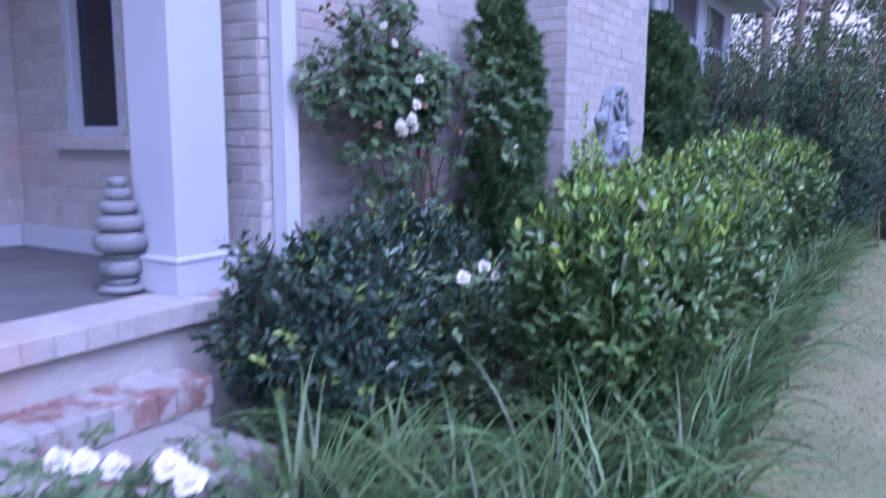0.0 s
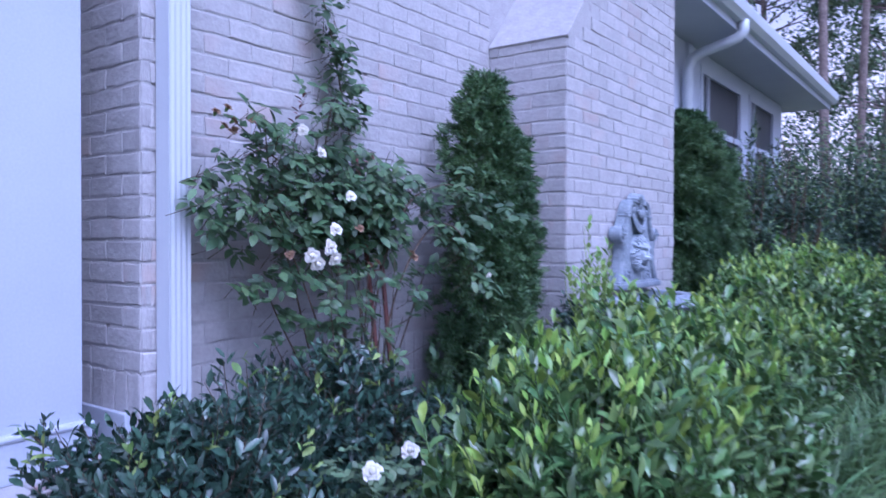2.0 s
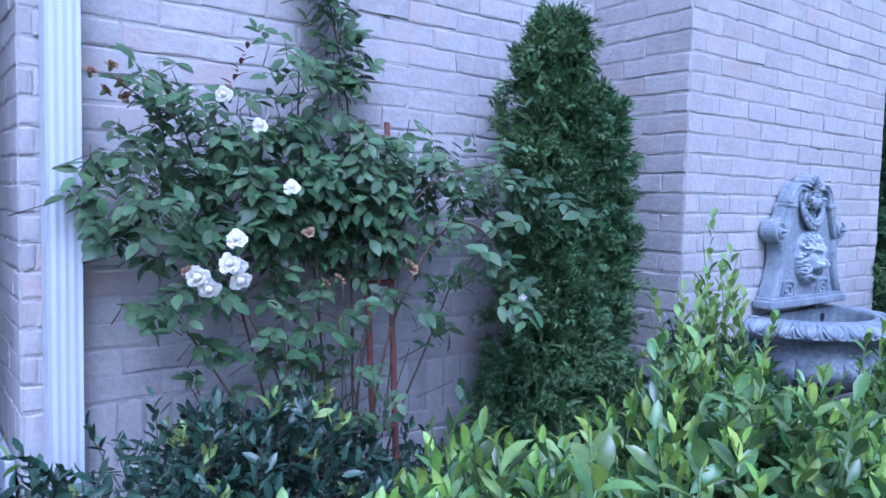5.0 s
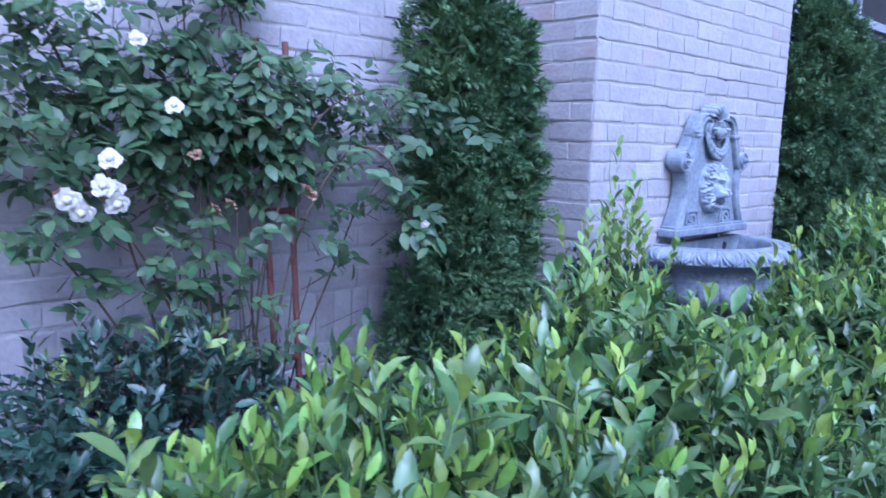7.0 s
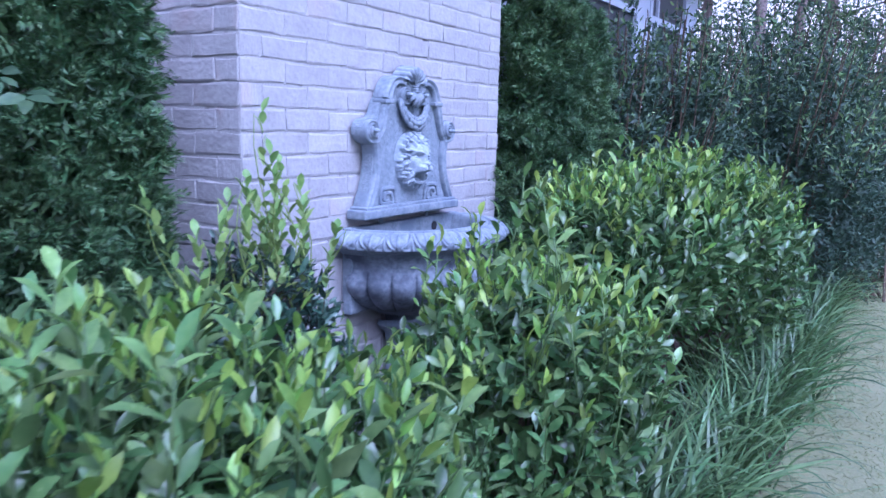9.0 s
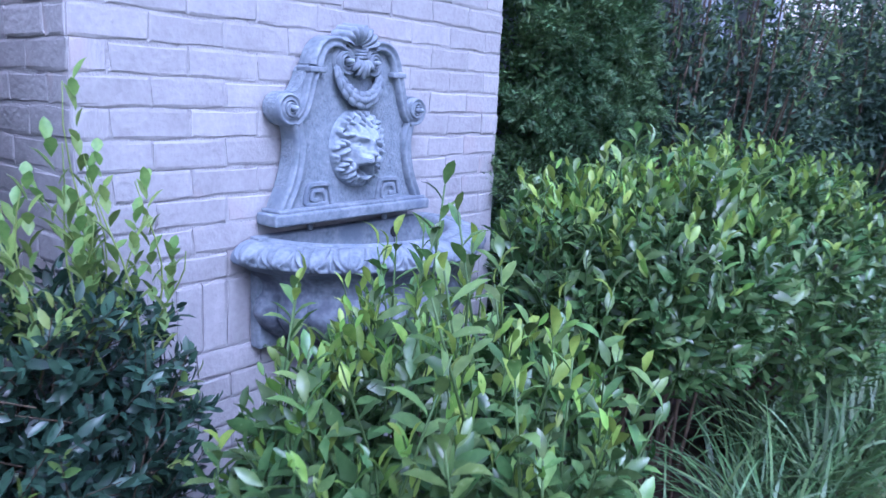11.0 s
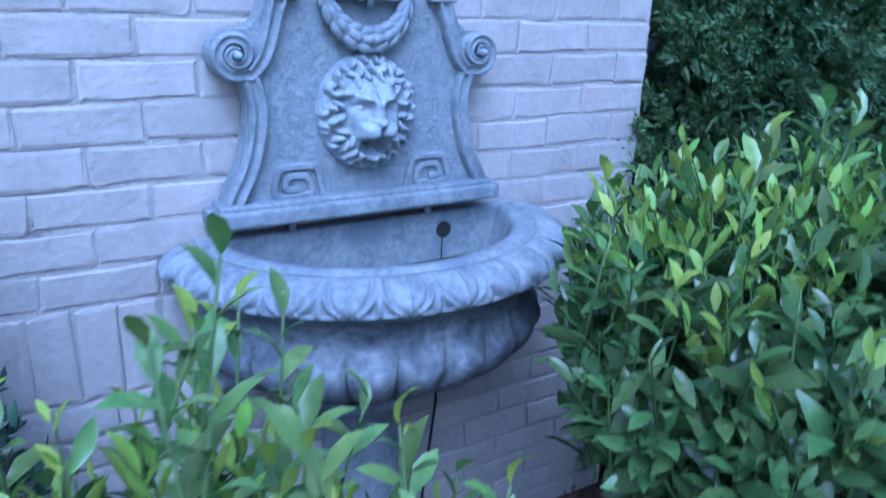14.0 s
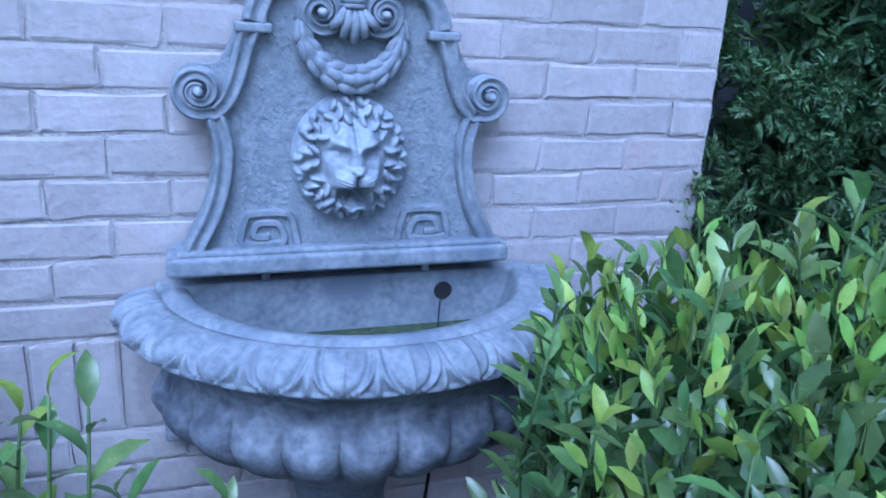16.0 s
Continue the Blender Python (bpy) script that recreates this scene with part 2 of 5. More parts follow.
def tube(pts, radii, sides=6, cap=True, closed=False):
    """Vertices and faces of a tube through pts."""
    P = np.asarray(pts, float)
    n = len(P)
    R = np.broadcast_to(np.asarray(radii, float), (n,))
    T = np.gradient(P, axis=0)
    T /= np.linalg.norm(T, axis=1)[:, None] + 1e-9
    ref = np.array([0, 0, 1.0]) if abs(T[0, 2]) < 0.9 else np.array([1.0, 0, 0])
    V, F = [], []
    a = np.linspace(0, 2 * math.pi, sides, endpoint=False)
    u = np.cross(T[0], ref)
    u /= np.linalg.norm(u)
    for i in range(n):
        u = u - T[i] * np.dot(u, T[i])
        u /= np.linalg.norm(u) + 1e-9
        w = np.cross(T[i], u)
        V.append(P[i] + R[i] * (np.cos(a)[:, None] * u + np.sin(a)[:, None] * w))
    V = np.vstack(V)
    for i in range(n - 1):
        for j in range(sides):
            k = (j + 1) % sides
            F.append((i * sides + j, i * sides + k, (i + 1) * sides + k, (i + 1) * sides + j))
    if cap:
        F.append(tuple(reversed(range(sides))))
        F.append(tuple(range((n - 1) * sides, n * sides)))
    return V, F


class Soup:
    """Gathers vertices and faces into one mesh."""
    def __init__(self):
        self.V, self.F, self.n = [], [], 0

    def add(self, V, F):
        self.V.append(np.asarray(V, float))
        self.F += [tuple(i + self.n for i in f) for f in F]
        self.n += len(V)

    def mesh(self, name, mat, smooth=True):
        V = np.vstack(self.V) if self.V else np.zeros((0, 3))
        return mesh_from(name, V, self.F, mat, smooth)


# leaf shapes: (along, across, lift), triangles
def leaf_shape(rows, tip):
    """A leaf folded along its midrib: rows of (along, half width, edge lift, midrib lift)."""
    V, F = [(0, 0, 0)], []
    for q, w, e, m in rows:
        V += [(q, -w, e), (q, 0, m), (q, w, e)]
    V.append((1, 0, tip))
    F += [(0, 2, 1), (0, 3, 2)]
    for i in range(len(rows) - 1):
        a = 1 + 3 * i
        F += [(a, a + 1, a + 3), (a + 1, a + 4, a + 3), (a + 1, a + 2, a + 4), (a + 2, a + 5, a + 4)]
    a, t = 1 + 3 * (len(rows) - 1), len(V) - 1
    F += [(a, a + 1, t), (a + 1, a + 2, t)]
    return np.array(V, float), np.array(F)


LEAF_LONG = leaf_shape([(.18, .26, .05, 0), (.48, .50, .05, -.01), (.78, .37, 0, -.05)], -.13)
LEAF_MID = leaf_shape([(.28, .42, .05, 0), (.68, .40, .02, -.04)], -.12)
LEAF_ROSE = leaf_shape([(.14, .30, .03, 0), (.42, .50, .03, -.01), (.74, .36, -.03, -.06)], -.16)
LEAF_OVAL = (np.array([(0, 0, 0), (.4, -.5, .06), (.45, 0, 0), (.4, .5, .06), (1, 0, -.14)]),
             np.array([(0, 2, 1), (0, 3, 2), (1, 2, 4), (2, 3, 4)]))
LEAF_TRI = (np.array([(0, 0, 0), (.5, -.5, .03), (.5, .5, .03), (1, 0, -.05)]), np.array([(0, 2, 1), (1, 2, 3)]))


def fan(k, spread, seed):
    r = np.random.default_rng(seed)
    V, F = [], []
    for i in range(k):
        a = (i / (k - 1) - 0.5) * spread + r.normal() * 0.06
        ln = (1 - 0.45 * abs(i / (k - 1) - 0.5) * 2) * r.uniform(0.8, 1.1)
        d, s = np.array([math.cos(a), math.sin(a)]), np.array([-math.sin(a), math.cos(a)])
        b = len(V)
        w = 0.052
        for q, ww, z in ((0.1, 0.02, 0), (0.55, w, 0.06), (0.55, -w, 0.06), (1.0, 0, -0.05 + 0.1 * r.normal())):
            xy = d * q * ln + s * ww
            V.append((xy[0], xy[1], z))
        F += [(b, b + 1, b + 2), (b + 1, b + 3, b + 2)]
    return np.array(V), np.array(F)


SPRAY = fan(6, 2.0, 3)


def cloud(P, D, N, L, W, tmpl):
    """Leaf geometry for n leaves: base P, direction D, upper side N, length L, width W."""
    P, D, N = np.asarray(P, float), np.asarray(D, float), np.asarray(N, float)
    n = len(P)
    L, W = np.broadcast_to(L, (n,)), np.broadcast_to(W, (n,))
    D = D / (np.linalg.norm(D, axis=1)[:, None] + 1e-9)
    S = np.cross(D, N)
    S /= np.linalg.norm(S, axis=1)[:, None] + 1e-9
    N = np.cross(S, D)
    T, F = tmpl
    V = P[:, None] + T[None, :, 0, None] * (L[:, None] * D)[:, None] + T[None, :, 1, None] * (W[:, None] * S)[:, None] + T[None, :, 2, None] * (L[:, None] * N)[:, None]
    FF = F[None] + (np.arange(n) * len(T))[:, None, None]
    return V.reshape(-1, 3), FF.reshape(-1, F.shape[1])


def unit(v):
    return v / (np.linalg.norm(v, axis=-1, keepdims=True) + 1e-9)


def around(d, angle, turn):
    """Directions tilted by angle from d, turned about it."""
    d = unit(d)
    ref = np.where(np.abs(d[:, 2:3]) < 0.9, np.array([[0, 0, 1.0]]), np.array([[1.0, 0, 0]]))
    u = unit(np.cross(d, ref))
    w = np.cross(d, u)
    return np.cos(angle)[:, None] * d + np.sin(angle)[:, None] * (np.cos(turn)[:, None] * u + np.sin(turn)[:, None] * w)


def shell_points(c, r, n, lump, low=-0.35, seed=0, inner=(0.8, 1.0), power=2.6):
    """Points and outward ways over a lumpy rounded block."""
    g = np.random.default_rng(seed)
    d = unit(g.normal(size=(n * 3, 3)))
    d = d[d[:, 2] > low][:n]
    k = (np.abs(d) ** power).sum(1) ** (-1 / power)
    ph = g.uniform(0, 6.28, 6)
    b = 1 + lump * (np.sin(5 * d[:, 0] + ph[0]) * np.sin(4 * d[:, 1] + ph[1]) + 0.7 * np.sin(9 * d[:, 1] + ph[2]) * np.sin(8 * d[:, 2] + ph[3]))
    f = g.uniform(*inner, len(d))
    p = np.asarray(c) + np.asarray(r) * d * (k * b * f)[:, None]
    out = unit(d / np.asarray(r))
    return p, out


def shoots(P, Dn, seed, k=7, length=0.15, leaf=0.075, width=0.026, spread=(0.5, 1.1)):
    """Leafy shoots: returns leaf arrays (base, direction, normal, size, height along the shoot) and stem lines."""
    g = np.random.default_rng(seed)
    n = len(P)
    ln = length * g.uniform(0.6, 1.25, n)
    LP, LD, LN, LS, LH = [], [], [], [], []
    for j in range(k):
        h = (j + 0.5) / k
        base = P + Dn * (ln * (h - 0.6))[:, None] + g.normal(size=(n, 3)) * 0.006
        ang = (spread[1] + (spread[0] - spread[1]) * h) * g.uniform(0.75, 1.25, n)
        turn = j * 2.4 + g.uniform(0, 6.28, n) * (0.3 if j else 1) + P[:, 0] * 50
        d = around(Dn, ang, turn)
        d[:, 2] -= 0.12 * (1 - h)
        nn = Dn + 0.3 * g.normal(size=(n, 3))
        LP.append(base); LD.append(d); LN.append(nn)
        LS.append(leaf * g.uniform(0.65, 1.2, n) * (1 if h < 0.8 else 0.75)); LH.append(np.full(n, h))
    return np.vstack(LP), np.vstack(LD), np.vstack(LN), np.concatenate(LS), np.concatenate(LH), ln


def sticks(A, B, r0, r1, name, mat):
    """Many thin three-sided stems from A to B as one mesh."""
    A, B = np.asarray(A, float), np.asarray(B, float)
    n = len(A)
    d = unit(B - A)
    u = unit(np.cross(d, np.where(np.abs(d[:, 2:3]) < 0.9, [[0, 0, 1.0]], [[1.0, 0, 0]])))
    w = np.cross(d, u)
    V = []
    for q, r in ((A, r0), (B, r1)):
        for a in (0, 2.094, 4.189):
            V.append(q + r * (math.cos(a) * u + math.sin(a) * w))
    V = np.stack(V, 1).reshape(-1, 3)
    F = np.array([(0, 1, 4, 3), (1, 2, 5, 4), (2, 0, 3, 5)])
    F = (F[None] + (np.arange(n) * 6)[:, None, None]).reshape(-1, 4)
    return fast_mesh(name, V, F, mat)


# ---- large structure ----
COURSE, BLEN, COURSE_MAIN = 0.0748, 0.206, 0.0732
WX, CX, CY0, CY1, PY = -2.38, -1.905, 4.775, 6.405, 2.68


def brick_geo(seed, lx, lz, depth=0.03):
    g = np.random.default_rng(seed)
    us = np.array([-lx / 2, -lx / 2 + 0.006, -lx / 6, lx / 6, lx / 2 - 0.006, lx / 2])
    zs = np.array([-lz / 2, -lz / 2 + 0.006, lz / 2 - 0.006, lz / 2])
    V, F = [], []
    for k, z in enumerate(zs):
        for i, u in enumerate(us):
            edge = i in (0, 5) or k in (0, 3)
            y = (-0.0018 if edge else 0.0) + g.normal() * (0.0009 if edge else 0.0008)
            du = (0.0028 * g.normal() if edge else 0)
            V.append((u + du, y, z + (0.0028 * g.normal() if edge else 0)))
    for k in range(3):
        for i in range(5):
            a = k * 6 + i
            F.append((a + 1, a, a + 6, a + 7))
    ring = [i for i in range(6)] + [11, 17, 23] + [22, 21, 20, 19, 18] + [12, 6]
    b = len(V)
    for i in ring:
        V.append((V[i][0], -depth, V[i][2]))
    m = len(ring)
    for i in range(m):
        j = (i + 1) % m
        F.append((ring[i], ring[j], b + j, b + i))
    return np.array(V), F


BR_FULL = [brick_geo(10 + i, BLEN - 0.007, COURSE - 0.007) for i in range(9)]
BR_MESH = [mesh_from("brick", V, F, M_BRICK) for V, F in BR_FULL]
BR_SOLD = [brick_geo(40 + i, COURSE - 0.005, 0.185) for i in range(4)]
BR_SOLD_MESH = [mesh_from("brick", V, F, M_BRICK) for V, F in BR_SOLD]
brick_jobs = []


def brick_face(wall, o, n, width, z0, z1, limit=300, keep=lambda s, z: True, first=0, course=COURSE):
    """Lays running-bond bricks on a face that starts at o, looks along n and runs along n x z."""
    brick_jobs.append((wall, o, n, width, z0, z1, limit, keep, first, course))


def lay_bricks():
    for wall, o, n, width, z0, z1, limit, keep, first, course in brick_jobs:
        n = Vector(n)
        u = n.cross(Vector((0, 0, 1)))
        basis = Matrix((u, n, Vector((0, 0, 1)))).transposed().to_4x4()
        soup, count, row = Soup(), 0, first
        g = random.Random(int(width * 1000) + first)
        z = z0
        while z < z1 - 0.01:
            s = 0.0 if row % 2 else -BLEN / 2
            while s < width - 0.012:
                a, b = max(s, 0), min(s + BLEN, width)
                if b - a > 0.02 and keep((a + b) / 2, z + course / 2):
                    i = g.randrange(9)
                    sc = (b - a - g.uniform(0.002, 0.0065)) / (BLEN - 0.007)
                    c = Vector(o) + u * ((a + b) / 2) + Vector((0, 0, z + course / 2 + g.gauss(0, 0.0008))) + n * (g.uniform(0.0020, 0.0046) + (0.0025 if g.random() < 0.12 else 0))
                    m = Matrix.Translation(c) @ basis @ Matrix.Rotation(g.gauss(0, 0.005), 4, 'Y') @ Matrix.Diagonal((sc, 1, course / COURSE, 1))
                    if count < limit:
                        hang("brick", BR_MESH[i], wall, m=m)
                    else:
                        V, F = BR_FULL[i]
                        soup.add((np.c_[V, np.ones(len(V))] @ np.array(m).T)[:, :3], F)
                    count += 1
                s += BLEN
            z += course
            row += 1
        if soup.n:
            tagged(hang("bricks", soup.mesh("bricks", M_BRICK_J, False), wall), kind="stuff")


def soldier(wall, o, n, width, z):
    n = Vector(n)
    u = n.cross(Vector((0, 0, 1)))
    basis = Matrix((u, n, Vector((0, 0, 1)))).transposed().to_4x4()
    k = int(width / COURSE)
    for i in range(k):
        c = Vector(o) + u * ((i + 0.5) * width / k) + Vector((0, 0, z + 0.0952)) + n * (0.0055 + 0.0012 * math.sin(i * 7.1))
        hang("brick", BR_SOLD_MESH[i % 4], wall, m=Matrix.Translation(c) @ basis @ Matrix.Diagonal((width / k / COURSE, 1, 1, 1)))


def structure(name, dims, mat, label, category, bev=0.0):
    ob = part(name, box(bmesh.new(), *dims, bev), mat, None)
    return tagged(ob, label, category, kind="structure")


ground = tagged(hang("ground", mesh_from("ground", [(-400, -400, -0.012), (400, -400, -0.012), (400, 600, -0.012), (-400, 600, -0.012)], [(0, 1, 2, 3)], M_SOIL)),
                "patchy tan and green lawn ground", "lawn", kind="structure")

# planting bed: gently uneven mulch
bmv, bmf = [], []
nx, ny = 26, 90
for j in range(ny + 1):
    for i in range(nx + 1):
        x, y = -2.6 + 2.08 * i / nx, 0.9 + 10.6 * j / ny
        e = 0.0 if i < nx else 0.03 * math.sin(y * 5) + 0.02 * math.sin(y * 13)
        bmv.append((x + e, y, -0.02 if i == nx or j in (0, ny) else 0.012 + 0.018 * noise.noise(Vector((x * 6, y * 6, 0)))))
for j in range(ny):
    for i in range(nx):
        a = j * (nx + 1) + i
        bmf.append((a, a + 1, a + nx + 2, a + nx + 1))
bed = tagged(hang("planting_bed", mesh_from("planting_bed", bmv, bmf, M_MULCH, True)), "dark brown pine mulch bed along the house wall", "mulch bed", kind="structure")

wall_main = structure("wall_main", (WX - 0.2, WX, PY + 0.002, CY1 + 0.3, -0.1, 3.6), M_MORTAR, "white painted brick house wall", "wall")
soldier(wall_main, (WX, CY0, 0), (1, 0, 0), CY0 - PY, 0.660)
brick_face(wall_main, (WX, CY0, 0), (1, 0, 0), CY0 - PY, 0.853, 3.5, course=COURSE_MAIN)
brick_face(wall_main, (WX + 0.006, CY0, 0), (1, 0, 0), CY0 - PY, 0.0, 0.65, 0)

wall_porch_side = structure("wall_porch_side", (-4.4, WX - 0.002, PY, PY + 0.2, -0.1, 3.6), M_MORTAR, "white painted brick side wall of the porch", "wall")
# window opening in the porch side wall
cut = part("cutter", box(bmesh.new(), -3.74, -3.27, PY - 0.1, PY + 0.3, 1.19, 2.62), M_DARK, None)
md = wall_porch_side.modifiers.new("opening", 'BOOLEAN')
md.object, md.solver = cut, 'EXACT'
bpy.context.view_layer.update()
me2 = bpy.data.meshes.new_from_object(wall_porch_side.evaluated_get(bpy.context.evaluated_depsgraph_get()))
wall_porch_side.modifiers.clear()
wall_porch_side.data = me2
bpy.data.objects.remove(cut)
brick_face(wall_porch_side, (WX, PY, 0), (0, -1, 0), 1.82, 0.853, 3.2, keep=lambda s, z: not (-3.78 < WX - s < -3.23 and 1.1 < z < 2.7), course=COURSE_MAIN)
soldier(wall_porch_side, (WX, PY, 0), (0, -1, 0), 1.82, 0.660)
wall_porch_back = structure("wall_porch_back", (-4.42, -4.2, -1.5, PY - 0.002, -0.1, 3.6), M_MORTAR, "white painted brick wall at the back of the porch", "wall")
brick_face(wall_porch_back, (-4.2, PY, 0), (1, 0, 0), 2.4, 0.64, 3.2, 0)
bb = structure("baseboard", (-4.196, -2.42, PY - 0.035, PY - 0.012, 0.602, 0.72), M_TRIM, "white painted board at the foot of the porch wall", "baseboard", 0.003)
part("back_board", box(bmesh.new(), -4.188, -4.165, -1.4, PY - 0.04, 0.602, 0.72, 0.003), M_TRIM, bb)

win = empty("window_1", (-3.505, PY + 0.05, 1.2), "dark narrow sash window with white painted frame", "window", kind="structure")
W0, W1, Z0, Z1 = -0.235, 0.235, -0.01, 1.42
for nm, d in (("frame_jamb", (W0, W0 + 0.06, -0.05, 0.03, Z0, Z1)), ("frame_jamb", (W1 - 0.06, W1, -0.05, 0.03, Z0, Z1)), ("frame_head", (W0, W1, -0.045, 0.03, Z1 - 0.06, Z1)),
              ("frame_foot", (W0, W1, -0.045, 0.03, Z0, Z0 + 0.05)), ("meeting_rail", (W0 + 0.06, W1 - 0.06, -0.03, 0.02, 0.74, 0.785)),
              ("muntin", (-0.012, 0.012, -0.02, 0.01, 0.785, Z1 - 0.06)), ("muntin", (W0 + 0.06, W1 - 0.06, -0.019, 0.009, 1.06, 1.08))):
    boxpart(nm, M_TRIM, win, d)
boxpart("pane", M_GLASS, win, (W0 + 0.05, W1 - 0.05, 0.0, 0.008, Z0 + 0.04, 0.75), 0)
boxpart("pane", M_GLASS, win, (W0 + 0.05, W1 - 0.05, 0.002, 0.010, 0.77, Z1 - 0.05), 0)
boxpart("sill", M_BRICK, win, (W0 - 0.07, W1 + 0.06, -0.10, -0.02, -0.075, -0.012), 0.006, "white painted brick sill")

# porch floor and steps
porch = structure("porch_floor", (-4.2, -2.30, -1.5, 2.675, 0.45, 0.597), M_PORCH, "grey painted concrete porch floor", "porch", 0.006)
edge = empty("porch_edge", (0, 0, 0), "whitewashed brick edging and riser of the porch", "porch", kind="structure")
boxpart("riser_wall", M_BRICK, edge, (-2.32, -2.27, -1.5, 2.6, -0.05, 0.52), 0.003)
g7 = random.Random(5)
y = 2.6
while y > -0.2:
    boxpart("brick", M_STEPBRICK if g7.random() < 0.05 else M_BRICK, edge, (-2.50, -2.225 + g7.uniform(-.002, .002), y - 0.102, y, 0.524, 0.602 + g7.uniform(-.0015, .0015)), 0.005)
    y -= 0.104


def step(name, x0, x1, y1, z, label):
    ob = empty(name, (0, 0, 0), label, "step", group="porch steps", kind="structure")
    boxpart("core", M_MORTAR, ob, (x0, x1 - 0.012, 0.0, y1 - 0.012, -0.05, z - 0.012), 0)
    yy, i = y1, 0
    while yy > 0.1:
        boxpart("brick", M_STEPBRICK, ob, (x0 + 0.06, x1 + g7.uniform(-.003, .003), yy - 0.068, yy, z - 0.1, z + g7.uniform(-.002, .002)), 0.007)
        boxpart("brick", M_STEPBRICK, ob, (x0 - 0.1, x0 + 0.052, yy - 0.068, yy, z - 0.1, z + g7.uniform(-.002, .002)), 0.007)
        yy -= 0.076
    return ob


step("step_upper", -2.28, -2.04, 2.09, 0.39, "whitewashed worn brick porch step, upper")
step("step_lower", -2.06, -1.77, 2.12, 0.19, "whitewashed worn brick porch step, lower")

# porch column
col = empty("porch_column", (-2.497, 2.357, 0.6), "square white painted wooden porch column with plinth", "column")
boxpart("shaft", M_TRIM, col, (-.125, .125, -.125, .125, 0.13, 2.45), 0.005)
boxpart("plinth", M_TRIM, col, (-.145, .145, -.145, .145, 0.002, 0.125), 0.004)
bmm = box(bmesh.new(), -.152, .152, -.152, .152, 0.122, 0.142, 0.008)
part("moulding", bmm, M_TRIM, col)
boxpart("capital", M_TRIM, col, (-.15, .15, -.15, .15, 2.45, 2.55), 0.006)
# beam and ceiling are out of view; the ceiling is added to darken the porch
structure("porch_beam", (-2.68, -2.30, -1.5, PY - 0.05, 3.152, 3.5), M_TRIM, "white painted beam over the porch", "beam", 0.004)
structure("ceiling_porch", (-4.4, -2.68, -1.5, PY - 0.05, 3.25, 3.32), M_TRIM, "unseen white boarded ceiling, added to shade the porch", "ceiling")

# downspout
ds = empty("downspout", (WX + 0.050, 2.768, 0.05), "white fluted aluminium downspout on the house corner", "downspout")
prof = []
W, Dp = 0.041, 0.036
k = 9
for i in range(k):
    a = -W + 2 * W * i / (k - 1)
    prof.append((Dp - (0.0022 if i % 2 and 0 < i < k - 1 else 0), a))
prof += [(-Dp, W), (-Dp, -W)]
V = [(x, y, z) for z in (0, 3.4) for x, y in prof]
F = [(i, (i + 1) % len(prof), len(prof) + (i + 1) % len(prof), len(prof) + i) for i in range(len(prof))]
hang("pipe", mesh_from("pipe", V, F, M_SPOUT), ds)
for z in (2.6,):
    boxpart("strap", M_SPOUT, ds, (-Dp - 0.004, Dp + 0.003, -W - 0.004, W + 0.004, z, z + 0.03), 0.002)

# chimney with a sloped shoulder
SH = 2.344
V = []
for x in (WX, CX):
    V += [(x, CY0, -0.1), (x, CY1, -0.1), (x, CY1, 4.6), (x, CY0 + 0.55, 4.6), (x, CY0 + 0.55, SH + 0.66), (x, CY0, SH)]
F = [(0, 5, 4, 3, 2, 1), (6, 7, 8, 9, 10, 11)] + [(i, (i + 1) % 6, 6 + (i + 1) % 6, 6 + i) for i in range(6)]
chimney = tagged(hang("chimney", mesh_from("chimney", V, F, M_MORTAR)), "white painted brick chimney breast with sloped shoulder", "chimney", kind="structure")
brick_face(chimney, (CX, CY1, 0), (1, 0, 0), CY1 - CY0, 0.871, 4.2, 420, keep=lambda s, z: z < SH + 0.02 or (CY1 - s) > CY0 + 0.12 + (z - SH) / 0.66 * 0.55, first=1)
soldier(chimney, (CX, CY1, 0), (1, 0, 0), CY1 - CY0, 0.678)
brick_face(chimney, (CX + 0.004, CY1, 0), (1, 0, 0), CY1 - CY0, 0.0, 0.67, 120)
brick_face(chimney, (CX, CY0, 0), (0, -1, 0), CX - WX - 0.012, 0.871, SH - 0.03, 300, first=0)
brick_face(chimney, (CX, CY0, 0), (0, -1, 0), CX - WX - 0.012, 0.0, 0.67, 0)
soldier(chimney, (CX, CY0, 0), (0, -1, 0), CX - WX - 0.012, 0.678)
bmm = bmesh.new()
box(bmm, WX + 0.004, CX + 0.012, -0.012, 0.012, 0, 0.86, 0.005)
cap = part("shoulder_cap", bmm, M_BRICK, chimney, "smooth white painted sloped shoulder cap")
cap.matrix_basis = Matrix.Translation((0, CY0 - 0.006, SH)) @ Matrix.Rotation(-math.atan2(0.55, 0.66), 4, 'X')

# sun room behind the chimney
SX = -2.2
sun_room = empty("sun_room_wall", (0, 0, 0), "white panelled sun room wall with tall dark windows", "wall", kind="structure")
for d in ((SX - 0.15, SX, CY1 + 0.002, 7.95, -0.1, 2.97), (SX - 0.15, SX, 9.34, 9.62, 0.9, 2.86), (SX - 0.15, SX, 10.80, 11.2, -0.1, 2.97), (SX - 0.15, SX, 7.952, 10.798, -0.1, 0.9), (SX - 0.15, SX, 7.952, 10.798, 2.86, 2.97)):
    boxpart("panel", M_TRIM, sun_room, d, 0.003)
boxpart("corner_board", M_TRIM, sun_room, (SX - 0.02, SX + 0.03, 7.55, 7.70, -0.1, 2.96), 0.004)
